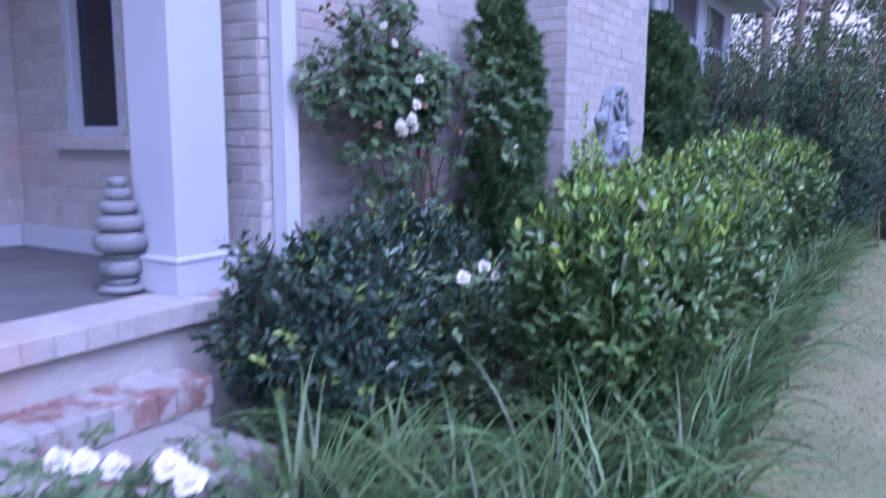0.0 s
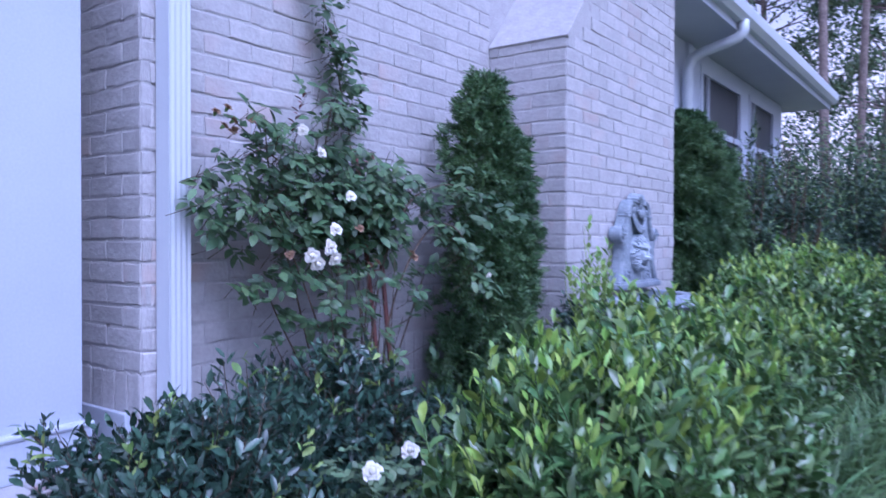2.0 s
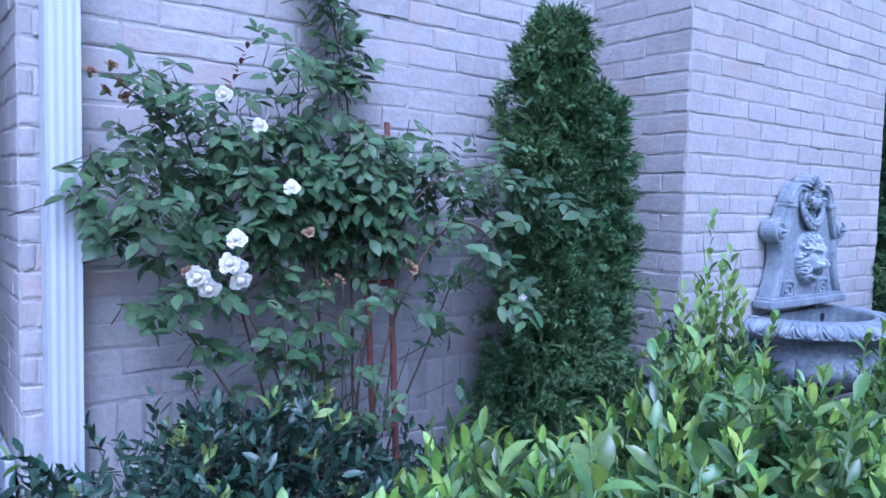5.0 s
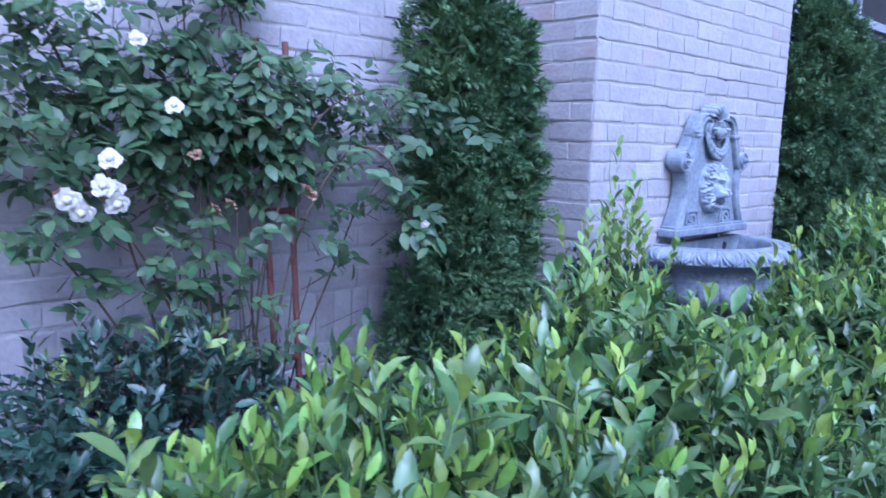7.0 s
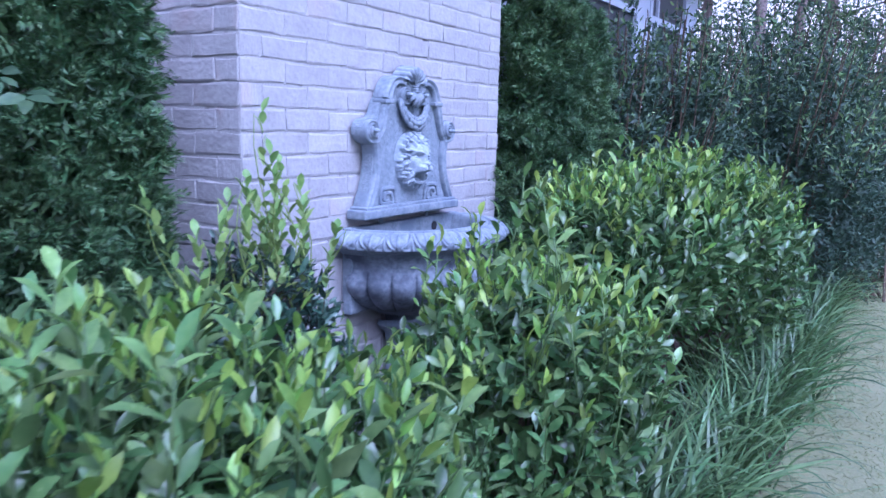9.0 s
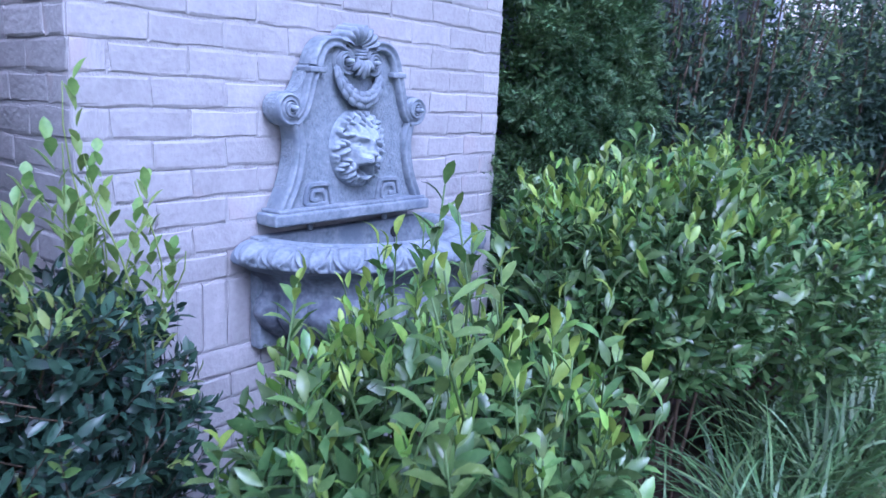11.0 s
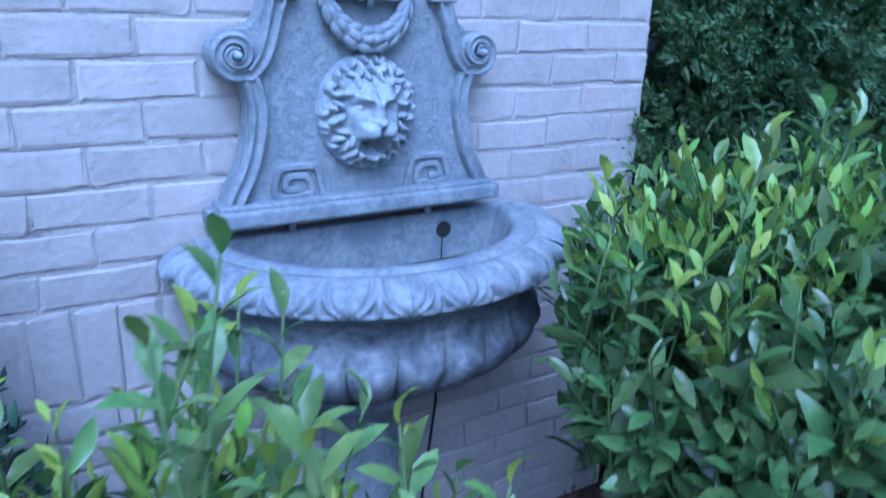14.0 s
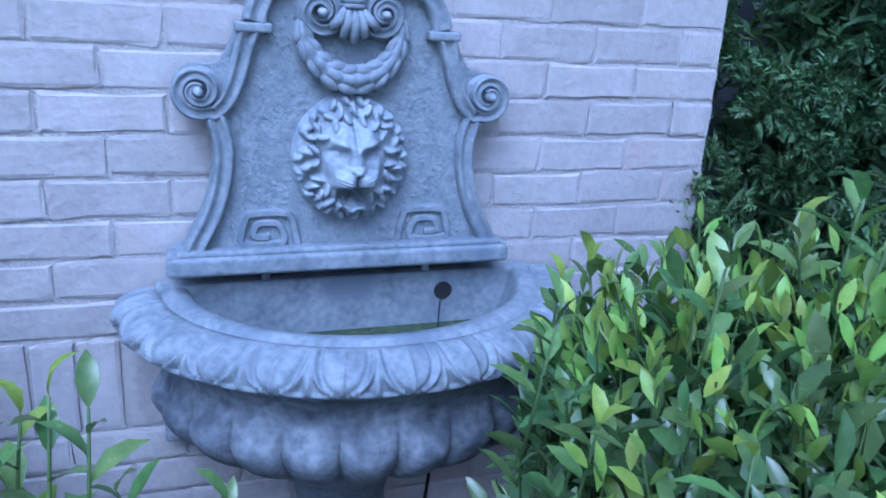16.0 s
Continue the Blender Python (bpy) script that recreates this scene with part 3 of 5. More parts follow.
boxpart("end_wall", M_TRIM, sun_room, (-5.5, SX - 0.152, 11.05, 11.2, -0.1, 2.97), 0.003)
for i, (a, b) in enumerate(((7.952, 9.338), (9.622, 10.798))):
    w = empty("window_%d" % (i + 2), (SX - 0.02, a, 0.9), "tall dark screened sun room window with white sashes", "window", kind="structure")
    L = b - a
    for nm, d in (("frame_jamb", (-.04, .03, 0, .07, 0, 1.96)), ("frame_jamb", (-.04, .03, L - .07, L, 0, 1.96)), ("frame_head", (-.04, .028, .07, L - .07, 1.89, 1.96)), ("frame_foot", (-.04, .028, .07, L - .07, 0, .07)), ("transom", (-.03, .02, .07, L - .07, 1.37, 1.43)), ("mullion", (-.03, .022, 0.24, 0.28, .07, 1.89))):
        boxpart(nm, M_TRIM, w, d, 0.003)
    boxpart("pane", M_SCREEN, w, (-.012, -.004, .06, L - .06, .06, 1.38), 0)
    boxpart("pane", M_SCREEN, w, (-.010, -.002, .06, L - .06, 1.42, 1.9), 0)
eave = empty("sun_room_eave", (0, 0, 0), "white boxed eave with gutter under grey shingles", "eave", kind="structure")
boxpart("soffit", M_TRIM, eave, (-5.5, -1.76, CY1 + 0.01, 11.8, 2.975, 3.0), 0)
boxpart("fascia", M_TRIM, eave, (-1.78, -1.75, CY1 + 0.02, 11.8, 2.96, 3.14), 0.003)
gp = [(-1.75, 3.02), (-1.70, 3.02), (-1.66, 3.06), (-1.65, 3.13), (-1.655, 3.145), (-1.67, 3.13), (-1.74, 3.13)]
V = [(x, y, z) for y in (CY1 + 0.03, 11.82) for x, z in gp]
F = [(i, i + 1, 8 + i, 7 + i) for i in range(6)] + [tuple(range(6, -1, -1)), tuple(range(7, 14))]
hang("gutter", mesh_from("gutter", V, F, M_SPOUT), eave)
V, F = tube([(-1.70, 7.42, 3.03), (-1.70, 7.42, 2.95), (-1.74, 7.42, 2.90), (-1.84, 7.42, 2.87), (-2.02, 7.42, 2.83), (-2.10, 7.42, 2.79), (-2.14, 7.42, 2.70), (-2.14, 7.42, 0.1)], 0.042, 10)
hang("gutter_downspout", mesh_from("gutter_downspout", V, F, M_SPOUT, True), eave)
V = [(-1.70, CY1 + 0.02, 3.15), (-1.70, 11.9, 3.15), (-5.5, 11.9, 5.1), (-5.5, CY1 + 0.02, 5.1), (-1.70, CY1 + 0.02, 3.18), (-1.70, 11.9, 3.18), (-5.5, 11.9, 5.13), (-5.5, CY1 + 0.02, 5.13)]
hang("roof", mesh_from("roof", V, [(3, 2, 1, 0), (4, 5, 6, 7), (0, 1, 5, 4), (1, 2, 6, 5), (2, 3, 7, 6), (3, 0, 4, 7)], M_ROOF), eave)


# ---- wall fountain ----
FY, FX = 5.58, -1.90
fountain = empty("wall_fountain", (FX, FY, 0), "blue-grey cast stone wall fountain with lion mask and half-round basin", "fountain")
# local frame: x out of the wall, y along the wall, z up
OUT = [(.292, 1.045), (.286, 1.07), (.264, 1.11), (.247, 1.16), (.238, 1.21), (.237, 1.25), (.247, 1.285), (.275, 1.288), (.298, 1.308), (.303, 1.335), (.290, 1.362), (.262, 1.375), (.232, 1.372),
       (.214, 1.388), (.202, 1.412), (.193, 1.44), (.180, 1.446), (.172, 1.465), (.156, 1.498), (.130, 1.524), (.098, 1.536), (.066, 1.532), (.05, 1.545)]


def smooth_line(pts, k=4):
    P = np.array(pts, float)
    for _ in range(k - 2):
        Q = np.empty((len(P) * 2 - 2, P.shape[1]))
        Q[0::2] = 0.75 * P[:-1] + 0.25 * P[1:]
        Q[1::2] = 0.25 * P[:-1] + 0.75 * P[1:]
        P = np.vstack([P[:1], Q, P[-1:]])
    return P


half = smooth_line(OUT, 3)
full = np.vstack([half, (half * [-1, 1])[::-1]])
bmm = bmesh.new()
fr = [bmm.verts.new((0.058, y, z)) for y, z in full]
bk = [bmm.verts.new((0.008, y, z)) for y, z in full]
bmm.faces.new(fr)
bmm.faces.new(list(reversed(bk)))
for i in range(len(fr)):
    j = (i + 1) % len(fr)
    bmm.faces.new((fr[j], fr[i], bk[i], bk[j]))
bmesh.ops.recalc_face_normals(bmm, faces=bmm.faces)
part("back_plate", bmm, M_STONE_ROUGH, fountain, "pitted grey stone field of the back plate")


def strip(path, prof, x0):
    """Sweeps a profile of (offset, height) along a path in the wall plane."""
    P = np.asarray(path)
    T = np.gradient(P, axis=0)
    T = unit(T)
    Nn = np.c_[-T[:, 1], T[:, 0]]
    V, F = [], []
    m = len(prof)
    for p, q in zip(P, Nn):
        for o, h in prof:
            V.append((x0 + h, p[0] + q[0] * o, p[1] + q[1] * o))
    for i in range(len(P) - 1):
        for j in range(m - 1):
            a = i * m + j
            F.append((a, a + 1, a + m + 1, a + m))
    F += [tuple(range(m - 1, -1, -1)), tuple(range((len(P) - 1) * m, len(P) * m))]
    return np.array(V), F


def band(path, widths, x0, lift=None):
    """A moulded band of varying width along a path in the wall plane."""
    P = np.asarray(path)
    T = unit(np.gradient(P, axis=0))
    Nn = np.c_[-T[:, 1], T[:, 0]]
    prof = [(-.5, -.045), (-.5, .010), (-.44, .019), (-.30, .022), (-.18, .015), (.0, .012), (.15, .014), (.26, .021), (.40, .019), (.5, .008), (.5, -.045)]
    V, F = [], []
    m = len(prof)
    for k, (p, q, w) in enumerate(zip(P, Nn, widths)):
        up = 0 if lift is None else lift[k]
        for o, h in prof:
            V.append((x0 + up + (h * min(1, w / 0.03) if h > 0 else h), p[0] + q[0] * o * w, p[1] + q[1] * o * w))
    for i in range(len(P) - 1):
        for j in range(m - 1):
            a = i * m + j
            F.append((a, a + 1, a + m + 1, a + m))
    F += [tuple(range(m)), tuple(range((len(P) - 1) * m, len(P) * m))]
    me = mesh_from("band", V, F, M_STONE, True)
    b = bmesh.new()
    b.from_mesh(me)
    bmesh.ops.recalc_face_normals(b, faces=b.faces)
    b.to_mesh(me)
    b.free()
    return me


def curl(cy, cz, r0, r1, a0, a1, n=46):
    a = np.radians(np.linspace(a0, a1, n))
    r = np.linspace(r0, r1, n)
    return np.c_[cy + r * np.cos(a), cz + r * np.sin(a)]


LOWER = smooth_line([(.277, 1.048), (.268, 1.07), (.245, 1.11), (.228, 1.16), (.219, 1.21), (.220, 1.25), (.232, 1.287)], 4)
S_CURVE = smooth_line([(.172, 1.432), (.181, 1.405), (.192, 1.36), (.208, 1.318), (.232, 1.294)], 4)
SCROLL = np.vstack([S_CURVE, curl(.258, 1.331, .038, .008, -112, 480)])
ARCH = np.vstack([smooth_line([(.163, 1.446), (.158, 1.470), (.140, 1.501), (.110, 1.517), (.078, 1.517), (.056, 1.507)], 4), curl(.055, 1.466, .040, .008, 86, 640)])
for sgn in (1, -1):
    flip = np.array([sgn, 1])
    hang("lower_border", band(LOWER * flip, np.full(len(LOWER), 0.034), 0.058), fountain)
    for nm, ln, n0, w0 in (("scroll", SCROLL, len(S_CURVE), 0.036), ("arch_volute", ARCH, len(ARCH) - 46, 0.038)):
        n1 = len(ln) - n0
        w = np.r_[np.linspace(w0, w0 * 0.72, n0), np.linspace(w0 * 0.70, 0.010, n1)]
        lift = np.r_[np.zeros(n0), np.linspace(0, 0.020, n1)]
        hang(nm, band(ln * flip, w, 0.060, lift), fountain)
    for nm, cy, cz, r in (("scroll_disc", .258, 1.331, .041), ("volute_disc", .055, 1.466, .043)):
        V, F = tube([(0.01, sgn * cy, cz), (0.060, sgn * cy, cz), (0.066, sgn * cy, cz)], [r, r, r * 0.85], 28)
        hang(nm, mesh_from(nm, V, F, M_STONE, False), fountain)
        V, F = tube([(0.06, sgn * cy, cz), (0.096, sgn * cy, cz), (0.103, sgn * cy, cz), (0.105, sgn * cy, cz)], [0.008, 0.0075, 0.005, 0.001], 14)
        hang("scroll_eye", mesh_from("scroll_eye", V, F, M_STONE_LIGHT, True), fountain)
    bmm = bmesh.new()
    y0, y1 = sorted((sgn * 0.136, sgn * 0.196))
    box(bmm, 0.02, 0.083, y0, y1, 1.428, 1.444, 0.004)
    part("notch", bmm, M_STONE, fountain)
    # square key ornament
    sp = Soup()
    c = (sgn * 0.150, 1.088)
    q = 0.055
    ko = smooth_line([(c[0] + sgn * a, c[1] + b) for a, b in ((-q, -.034), (-q * .98, -.02), (-q * .82, .018), (-q * .70, .028), (q * .55, .028), (q * .68, .018), (q * .86, -.020), (q * .75, -.031), (-q * .45, -.031), (-q * .60, -.022), (-q * .45, .002), (-q * .3, .010), (q * .25, .010), (q * .36, .004), (q * .45, -.012), (q * .3, -.017), (-q * .05, -.017))], 3)
    V, F = strip(ko, [(-.0072, -.004), (-.0066, .006), (-.004, .009), (.004, .009), (.0066, .006), (.0072, -.004)], 0.058)
    sp.add(V, F)
    hang("key_ornament", sp.mesh("key_ornament", M_STONE, False), fountain)

# shell and fluted drop at the top
sp = Soup()
V, F = [], []
na, nr = 61, 9
for i in range(na):
    a = math.pi * (0.5 + (i / (na - 1) - 0.5) * 0.80)
    rib = abs(math.cos((i / (na - 1)) * math.pi * 7))
    for j in range(nr):
        q = j / (nr - 1)
        r = 0.016 + q * (0.060 + 0.005 * rib)
        x = 0.060 + 0.026 * math.sin(q * 2.6) * (0.55 + 0.45 * rib) + 0.008
        V.append((x if j < nr - 1 else 0.02, r * math.cos(a), 1.498 + r * math.sin(a)))
for i in range(na - 1):
    for j in range(nr - 1):
        b = i * nr + j
        F.append((b, b + nr, b + nr + 1, b + 1))
sp.add(V, F)
hang("shell", sp.mesh("shell", M_STONE), fountain, "fluted shell crest")
sp = Soup()
for k in range(3):
    V, F = tube([(0.06, -0.022, 1.478 + 0.009 * k), (0.088, -0.014, 1.478 + 0.009 * k), (0.092, 0, 1.478 + 0.009 * k), (0.088, 0.014, 1.478 + 0.009 * k), (0.06, 0.022, 1.478 + 0.009 * k)], 0.0045, 6)
    sp.add(V, F)
for k, (dy, ln) in enumerate(((-0.03, .028), (-0.014, .042), (0, .052), (0.014, .042), (0.03, .028))):
    V, F = tube([(0.082, dy * .5, 1.474), (0.092, dy * .9, 1.455), (0.088, dy * 1.25, 1.474 - ln), (0.07, dy * 1.3, 1.468 - ln)], [.006, .0095, .008, .003], 8)
    sp.add(V, F)
hang("acanthus_drop", sp.mesh("acanthus_drop", M_STONE), fountain, "banded leaf drop between volutes")

# garland
sp = Soup()
a = np.linspace(math.pi * 1.02, math.pi * 1.98, 40)
cen = np.c_[np.full(40, 0.068) + 0.014 * np.sin(np.linspace(0, math.pi, 40)), 0.088 * np.cos(a), 1.455 + 0.098 * np.sin(a)]
V, F = tube(cen, 0.010 + 0.009 * np.sin(np.linspace(0, math.pi, 40)), 10)
garland = hang("garland", mesh_from("garland", V, F, M_STONE, True), fountain, "leafy swag garland in relief")
for i in range(2, 39, 4):
    t = unit(cen[min(i + 1, 39)] - cen[i - 1]) * (1 if i < 20 else -1)
    side = unit(np.cross(t, [1, 0, 0]))
    big = 0.55 + 0.45 * math.sin(i / 39 * math.pi)
    for k, off in enumerate((-0.9, 0.0, 0.9)):
        c0 = cen[i] + side * off * 0.016 * big + np.array([0.010 * big * (1 - 0.45 * abs(off)), 0, 0]) + t * (0.006 if k == 1 else 0)
        dirn = unit(t + side * off * 0.35)
        V, F = tube([c0 - dirn * 0.022, c0 - dirn * 0.014, c0, c0 + dirn * 0.012, c0 + dirn * 0.021], np.array([.003, .010, .0125, .009, .001]) * big, 8)
        hang("garland_leaf", mesh_from("garland_leaf", V, F, M_STONE, True), garland)

# lion mask, one relief surface
def gs(u, v, cu, cv, su, sv):
    return np.exp(-(((u - cu) / su) ** 2 + ((v - cv) / sv) ** 2))


def sg(u, v, cu, cv, su, sv):
    return np.exp(-(((u - cu) / su) ** 4 + ((v - cv) / sv) ** 4))


nr, na = 96, 216
R, A = np.meshgrid(np.linspace(0, 1, nr), np.linspace(0, 2 * math.pi, na, endpoint=False), indexing="ij")
U, Vv = R * np.sin(A), R * np.cos(A)
H = 0.14 + 0.20 * (1 - R ** 2)
g9 = np.random.default_rng(77)
MANE = np.zeros_like(H)
for rad, cnt, ln, wd, am in ((.91, 27, .125, .060, .22), (.78, 22, .14, .062, .29), (.66, 17, .13, .060, .30)):
    for k in range(cnt):
        a = (k + 0.5 * (cnt % 2)) / cnt * 2 * math.pi + g9.normal() * 0.05
        cu, cv = rad * math.sin(a), rad * math.cos(a)
        b = a + 0.38 * (1 if k % 2 else -1) + g9.normal() * 0.18
        du, dv = U - cu, Vv - cv
        p, q = du * math.sin(b) + dv * math.cos(b), du * math.cos(b) - dv * math.sin(b)
        q = q + 1.5 * p * p * (1 if k % 2 else -1)
        MANE = np.maximum(MANE, am * g9.uniform(0.8, 1.15) * np.sqrt(np.clip(1 - (p / ln) ** 2 - (q / wd) ** 2, 0, 1)))
FACE = sg(U, Vv, 0, -.06, .52, .64)
RU, RV = U, Vv
U, Vv = U / 1.17, Vv / 1.12
H += MANE * (1 - FACE)
H += 0.42 * FACE
for s_ in (-1, 1):
    H += 0.20 * gs(U, Vv, s_ * .17, .36, .15, .17)
    H += 0.09 * gs(U, Vv - 0.30 * s_ * U, s_ * .22, .185, .15, .045)
    H -= 0.24 * gs(U, Vv, s_ * .25, .12, .12, .065)
    H += 0.17 * gs(U, Vv, s_ * .26, .11, .062, .036) + 0.05 * gs(U, Vv, s_ * .27, .05, .10, .02)
    H += 0.10 * gs(U, Vv, s_ * .34, -.07, .08, .12)
    H += 0.34 * sg(U, Vv, s_ * .155, -.235, .150, .105)
    H -= 0.12 * gs(U, Vv, s_ * .075, -.125, .030, .024)
    H += 0.18 * gs(U, Vv, s_ * .52, .56, .08, .09) - 0.18 * gs(U, Vv, s_ * .51, .54, .04, .055)
    for kx in range(4):
        H -= 0.045 * gs(U, Vv - 0.28 * s_ * U, s_ * .19, -.235 - .042 * kx, .095, .011)
H -= 0.08 * gs(U, Vv, 0, .40, .03, .18)
# bridge and tip of the nose
H += 0.15 * np.exp(-(U / (.095 + .05 * np.clip(.25 - Vv, 0, .4))) ** 4) * np.clip((Vv + .16) / .05, 0, 1) * np.clip((.36 - Vv) / .22, 0, 1)
H += 0.15 * sg(U, Vv, 0, -.10, .135, .055)
H -= 0.16 * gs(U, Vv, 0, -.25, .020, .09)
# open mouth, teeth, tongue and chin
H -= 0.55 * sg(U, Vv, 0, -.475, .20, .115)
H += 0.30 * gs(U, Vv, 0, -.545, .085, .05)
H += 0.22 * sg(U, Vv, 0, -.665, .17, .055)
for t_ in (-.12, .12):
    H += 0.22 * gs(U, Vv, t_, -.40, .026, .05) + 0.16 * gs(U, Vv, t_ * .9, -.57, .022, .035)
H *= np.clip((1.0 - R) / 0.04, 0, 1) ** 0.5
V = np.c_[(0.056 + 0.090 * H).ravel(), (0.106 * RU).ravel(), (1.217 + 0.116 * RV).ravel()]
F = []
for i in range(nr - 1):
    for j in range(na):
        k = (j + 1) % na
        F.append((i * na + j, (i + 1) * na + j, (i + 1) * na + k, i * na + k))
hang("lion_mask", mesh_from("lion_mask", V, F, M_STONE_LIGHT, True), fountain, "pale roaring lion mask with curled mane")

bmm = bmesh.new()
box(bmm, 0.004, 0.094, -0.324, 0.318, 1.010, 1.045, 0.008, 3)
box(bmm, 0.004, 0.086, -0.306, 0.304, 1.042, 1.055, 0.005, 2)
part("ledge", bmm, M_STONE, fountain, "moulded ledge under the back plate")


# basin: half-round lathe with gadroons and leaf rim
prof = [(.0, .80), (.42, .80), (.61, .83), (.675, .88), (.700, .925), (.715, .944), (.73, .952), (.77, .955), (.80, .953), (.818, .946), (.830, .945)]
RIM = []
for k in range(17):
    q = k / 16
    RIM.append((.835 + .165 * math.sin(q * 1.75), .950 - .052 * (1 - math.cos(q * 1.75)) / 1.178))
prof += RIM
prof += [(.985, .892), (.955, .886), (.92, .879), (.88, .867), (.845, .850), (.825, .834), (.818, .82), (.822, .808), (.83, .802)]
GA = len(prof)
for k in range(15):
    q = k / 14
    prof.append((.835 + .055 * math.sin(min(q * 4, 1) * 1.57) - .46 * q ** 2.3, .800 - .185 * q ** 0.85))
prof += [(.40, .604), (.33, .595), (.30, .585), (.29, .56)]
nt = 481
th = np.linspace(-math.pi / 2, math.pi / 2, nt)
V, F = [], []
LEAVES, GAD = 13, 12
for t in th:
    for k, (r, z) in enumerate(prof):
        rr, zz = r, z
        if 11 <= k < 28:
            q = (k - 11) / 16
            f = (t / math.pi + 0.5) * LEAVES
            w = abs((f % 1) - 0.5) * 2
            lim = math.sqrt(max(0, 1 - max(0, (q - 0.12) / 0.86) ** 2.2)) if q < 0.98 else 0
            d = w - lim * 0.93
            bump = 0.020 * math.exp(-(d / 0.07) ** 2) - 0.020 * math.exp(-((d + 0.17) / 0.075) ** 2) + (0.014 * (1 - (w / max(lim, .2)) ** 2) if d < -0.1 else 0)
            bump += 0.012 * math.exp(-(w / 0.07) ** 2) * (d < -0.2)
            if d > 0.1:
                bump += -0.018 + 0.026 * math.exp(-((w - 1) / 0.10) ** 2)
            fade = min(1, q / 0.08) * min(1, (1 - q) / 0.06)
            rr += bump * fade * 0.95
            zz += bump * fade * 0.16
        if GA <= k < GA + 15:
            q = (k - GA) / 14
            f = (t / math.pi + 0.5) * GAD
            lobe = math.sqrt(max(0, 1 - (abs((f % 1) - 0.5) * 2) ** 2))
            fade = min(1, (1 - q) / 0.3) * min(1, 0.15 + q / 0.2)
            rr += (0.078 * lobe - 0.058) * fade
            zz -= 0.012 * (1 - lobe) * max(0, 1 - q * 5)
        V.append((0.02 + 0.398 * rr * math.cos(t), 0.030 + 0.445 * rr * math.sin(t), zz + 0.022))
m = len(prof)
for i in range(nt - 1):
    for j in range(m - 1):
        a = i * m + j
        F.append((a, a + m, a + m + 1, a + 1))
V = np.array(V)
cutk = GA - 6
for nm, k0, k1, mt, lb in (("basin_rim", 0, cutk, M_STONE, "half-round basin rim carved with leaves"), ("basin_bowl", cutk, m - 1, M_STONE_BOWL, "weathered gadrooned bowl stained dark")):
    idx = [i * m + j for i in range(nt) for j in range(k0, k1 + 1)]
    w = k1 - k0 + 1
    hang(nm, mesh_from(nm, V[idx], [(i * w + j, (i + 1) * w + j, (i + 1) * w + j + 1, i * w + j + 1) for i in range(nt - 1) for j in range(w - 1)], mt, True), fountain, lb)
bmm = bmesh.new()
box(bmm, 0.003, 0.045, -0.345, 0.395, 0.66, 0.980, 0.006)
part("basin_back", bmm, M_STONE, fountain)
for yy in (-0.15, 0.165):
    V, F = tube([(0.03, yy, 0.978), (0.03, yy, 1.012)], 0.009, 8)
    hang("spacer", mesh_from("spacer", V, F, M_STONE_LIGHT, True), fountain)
wv = [(0.04, 0, 0.868)] + [(0.04 + 0.415 * .715 * math.cos(t), 0.02 + 0.44 * .715 * math.sin(t), 0.868) for t in np.linspace(-1.55, 1.55, 48)]
hang("water", mesh_from("water", wv, [(0, i, i + 1) for i in range(1, 48)], M_WATER), fountain, "green standing water")
# near-black disc on the stone; the hole's inner shade is given as colour
V, F = tube([(0.0455, 0.200, 0.938), (0.0475, 0.200, 0.938)], 0.019, 20)
hang("overflow_hole", mesh_from("overflow_hole", V, F, M_DARK), fountain, "dark disc standing for the round hole in the basin back")
V, F = tube([(0.047, 0.196, 0.928), (0.054, 0.192, 0.912), (0.058, 0.189, 0.862)], 0.0013, 6)
hang("pump_cable", mesh_from("pump_cable", V, F, M_DARK, True), fountain, "black pump cable")
V, F = tube([(0.03, 0.20, 0.66), (0.05, 0.19, 0.5), (0.04, 0.16, 0.2), (0.06, 0.15, 0.02)], 0.004, 6)
hang("power_cable", mesh_from("power_cable", V, F, M_DARK, True), fountain, "black power cable")
# pedestal
pp = [(.115, .60), (.125, .585), (.110, .565), (.085, .54), (.075, .48), (.078, .38), (.09, .26), (.11, .18), (.125, .16), (.118, .145), (.135, .13), (.15, .10), (.15, .012)]
V, F = [], []
for i in range(33):
    t = -math.pi / 2 + math.pi * i / 32
    for r, z in pp:
        V.append((0.02 + r * math.cos(t) * 1.1, r * 1.25 * math.sin(t), z))
for i in range(32):
    for j in range(len(pp) - 1):
        a = i * len(pp) + j
        F.append((a, a + len(pp), a + len(pp) + 1, a + 1))
hang("pedestal", mesh_from("pedestal", V, F, M_STONE, True), fountain)


# ---- hedge of laurel-like shrubs ----
LEAF_OBJ = []
for i in range(5):
    g = np.random.default_rng(60 + i)
    T, F = LEAF_LONG
    V = T * [0.078, 0.031, 0.078]
    V[:, 2] += 0.012 * g.uniform(-0.6, 1.2) * np.sin(T[:, 0] * 2.6) - 0.010 * g.uniform(0, 1.2) * T[:, 0] ** 2
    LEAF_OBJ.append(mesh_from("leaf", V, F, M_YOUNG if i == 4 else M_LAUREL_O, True))


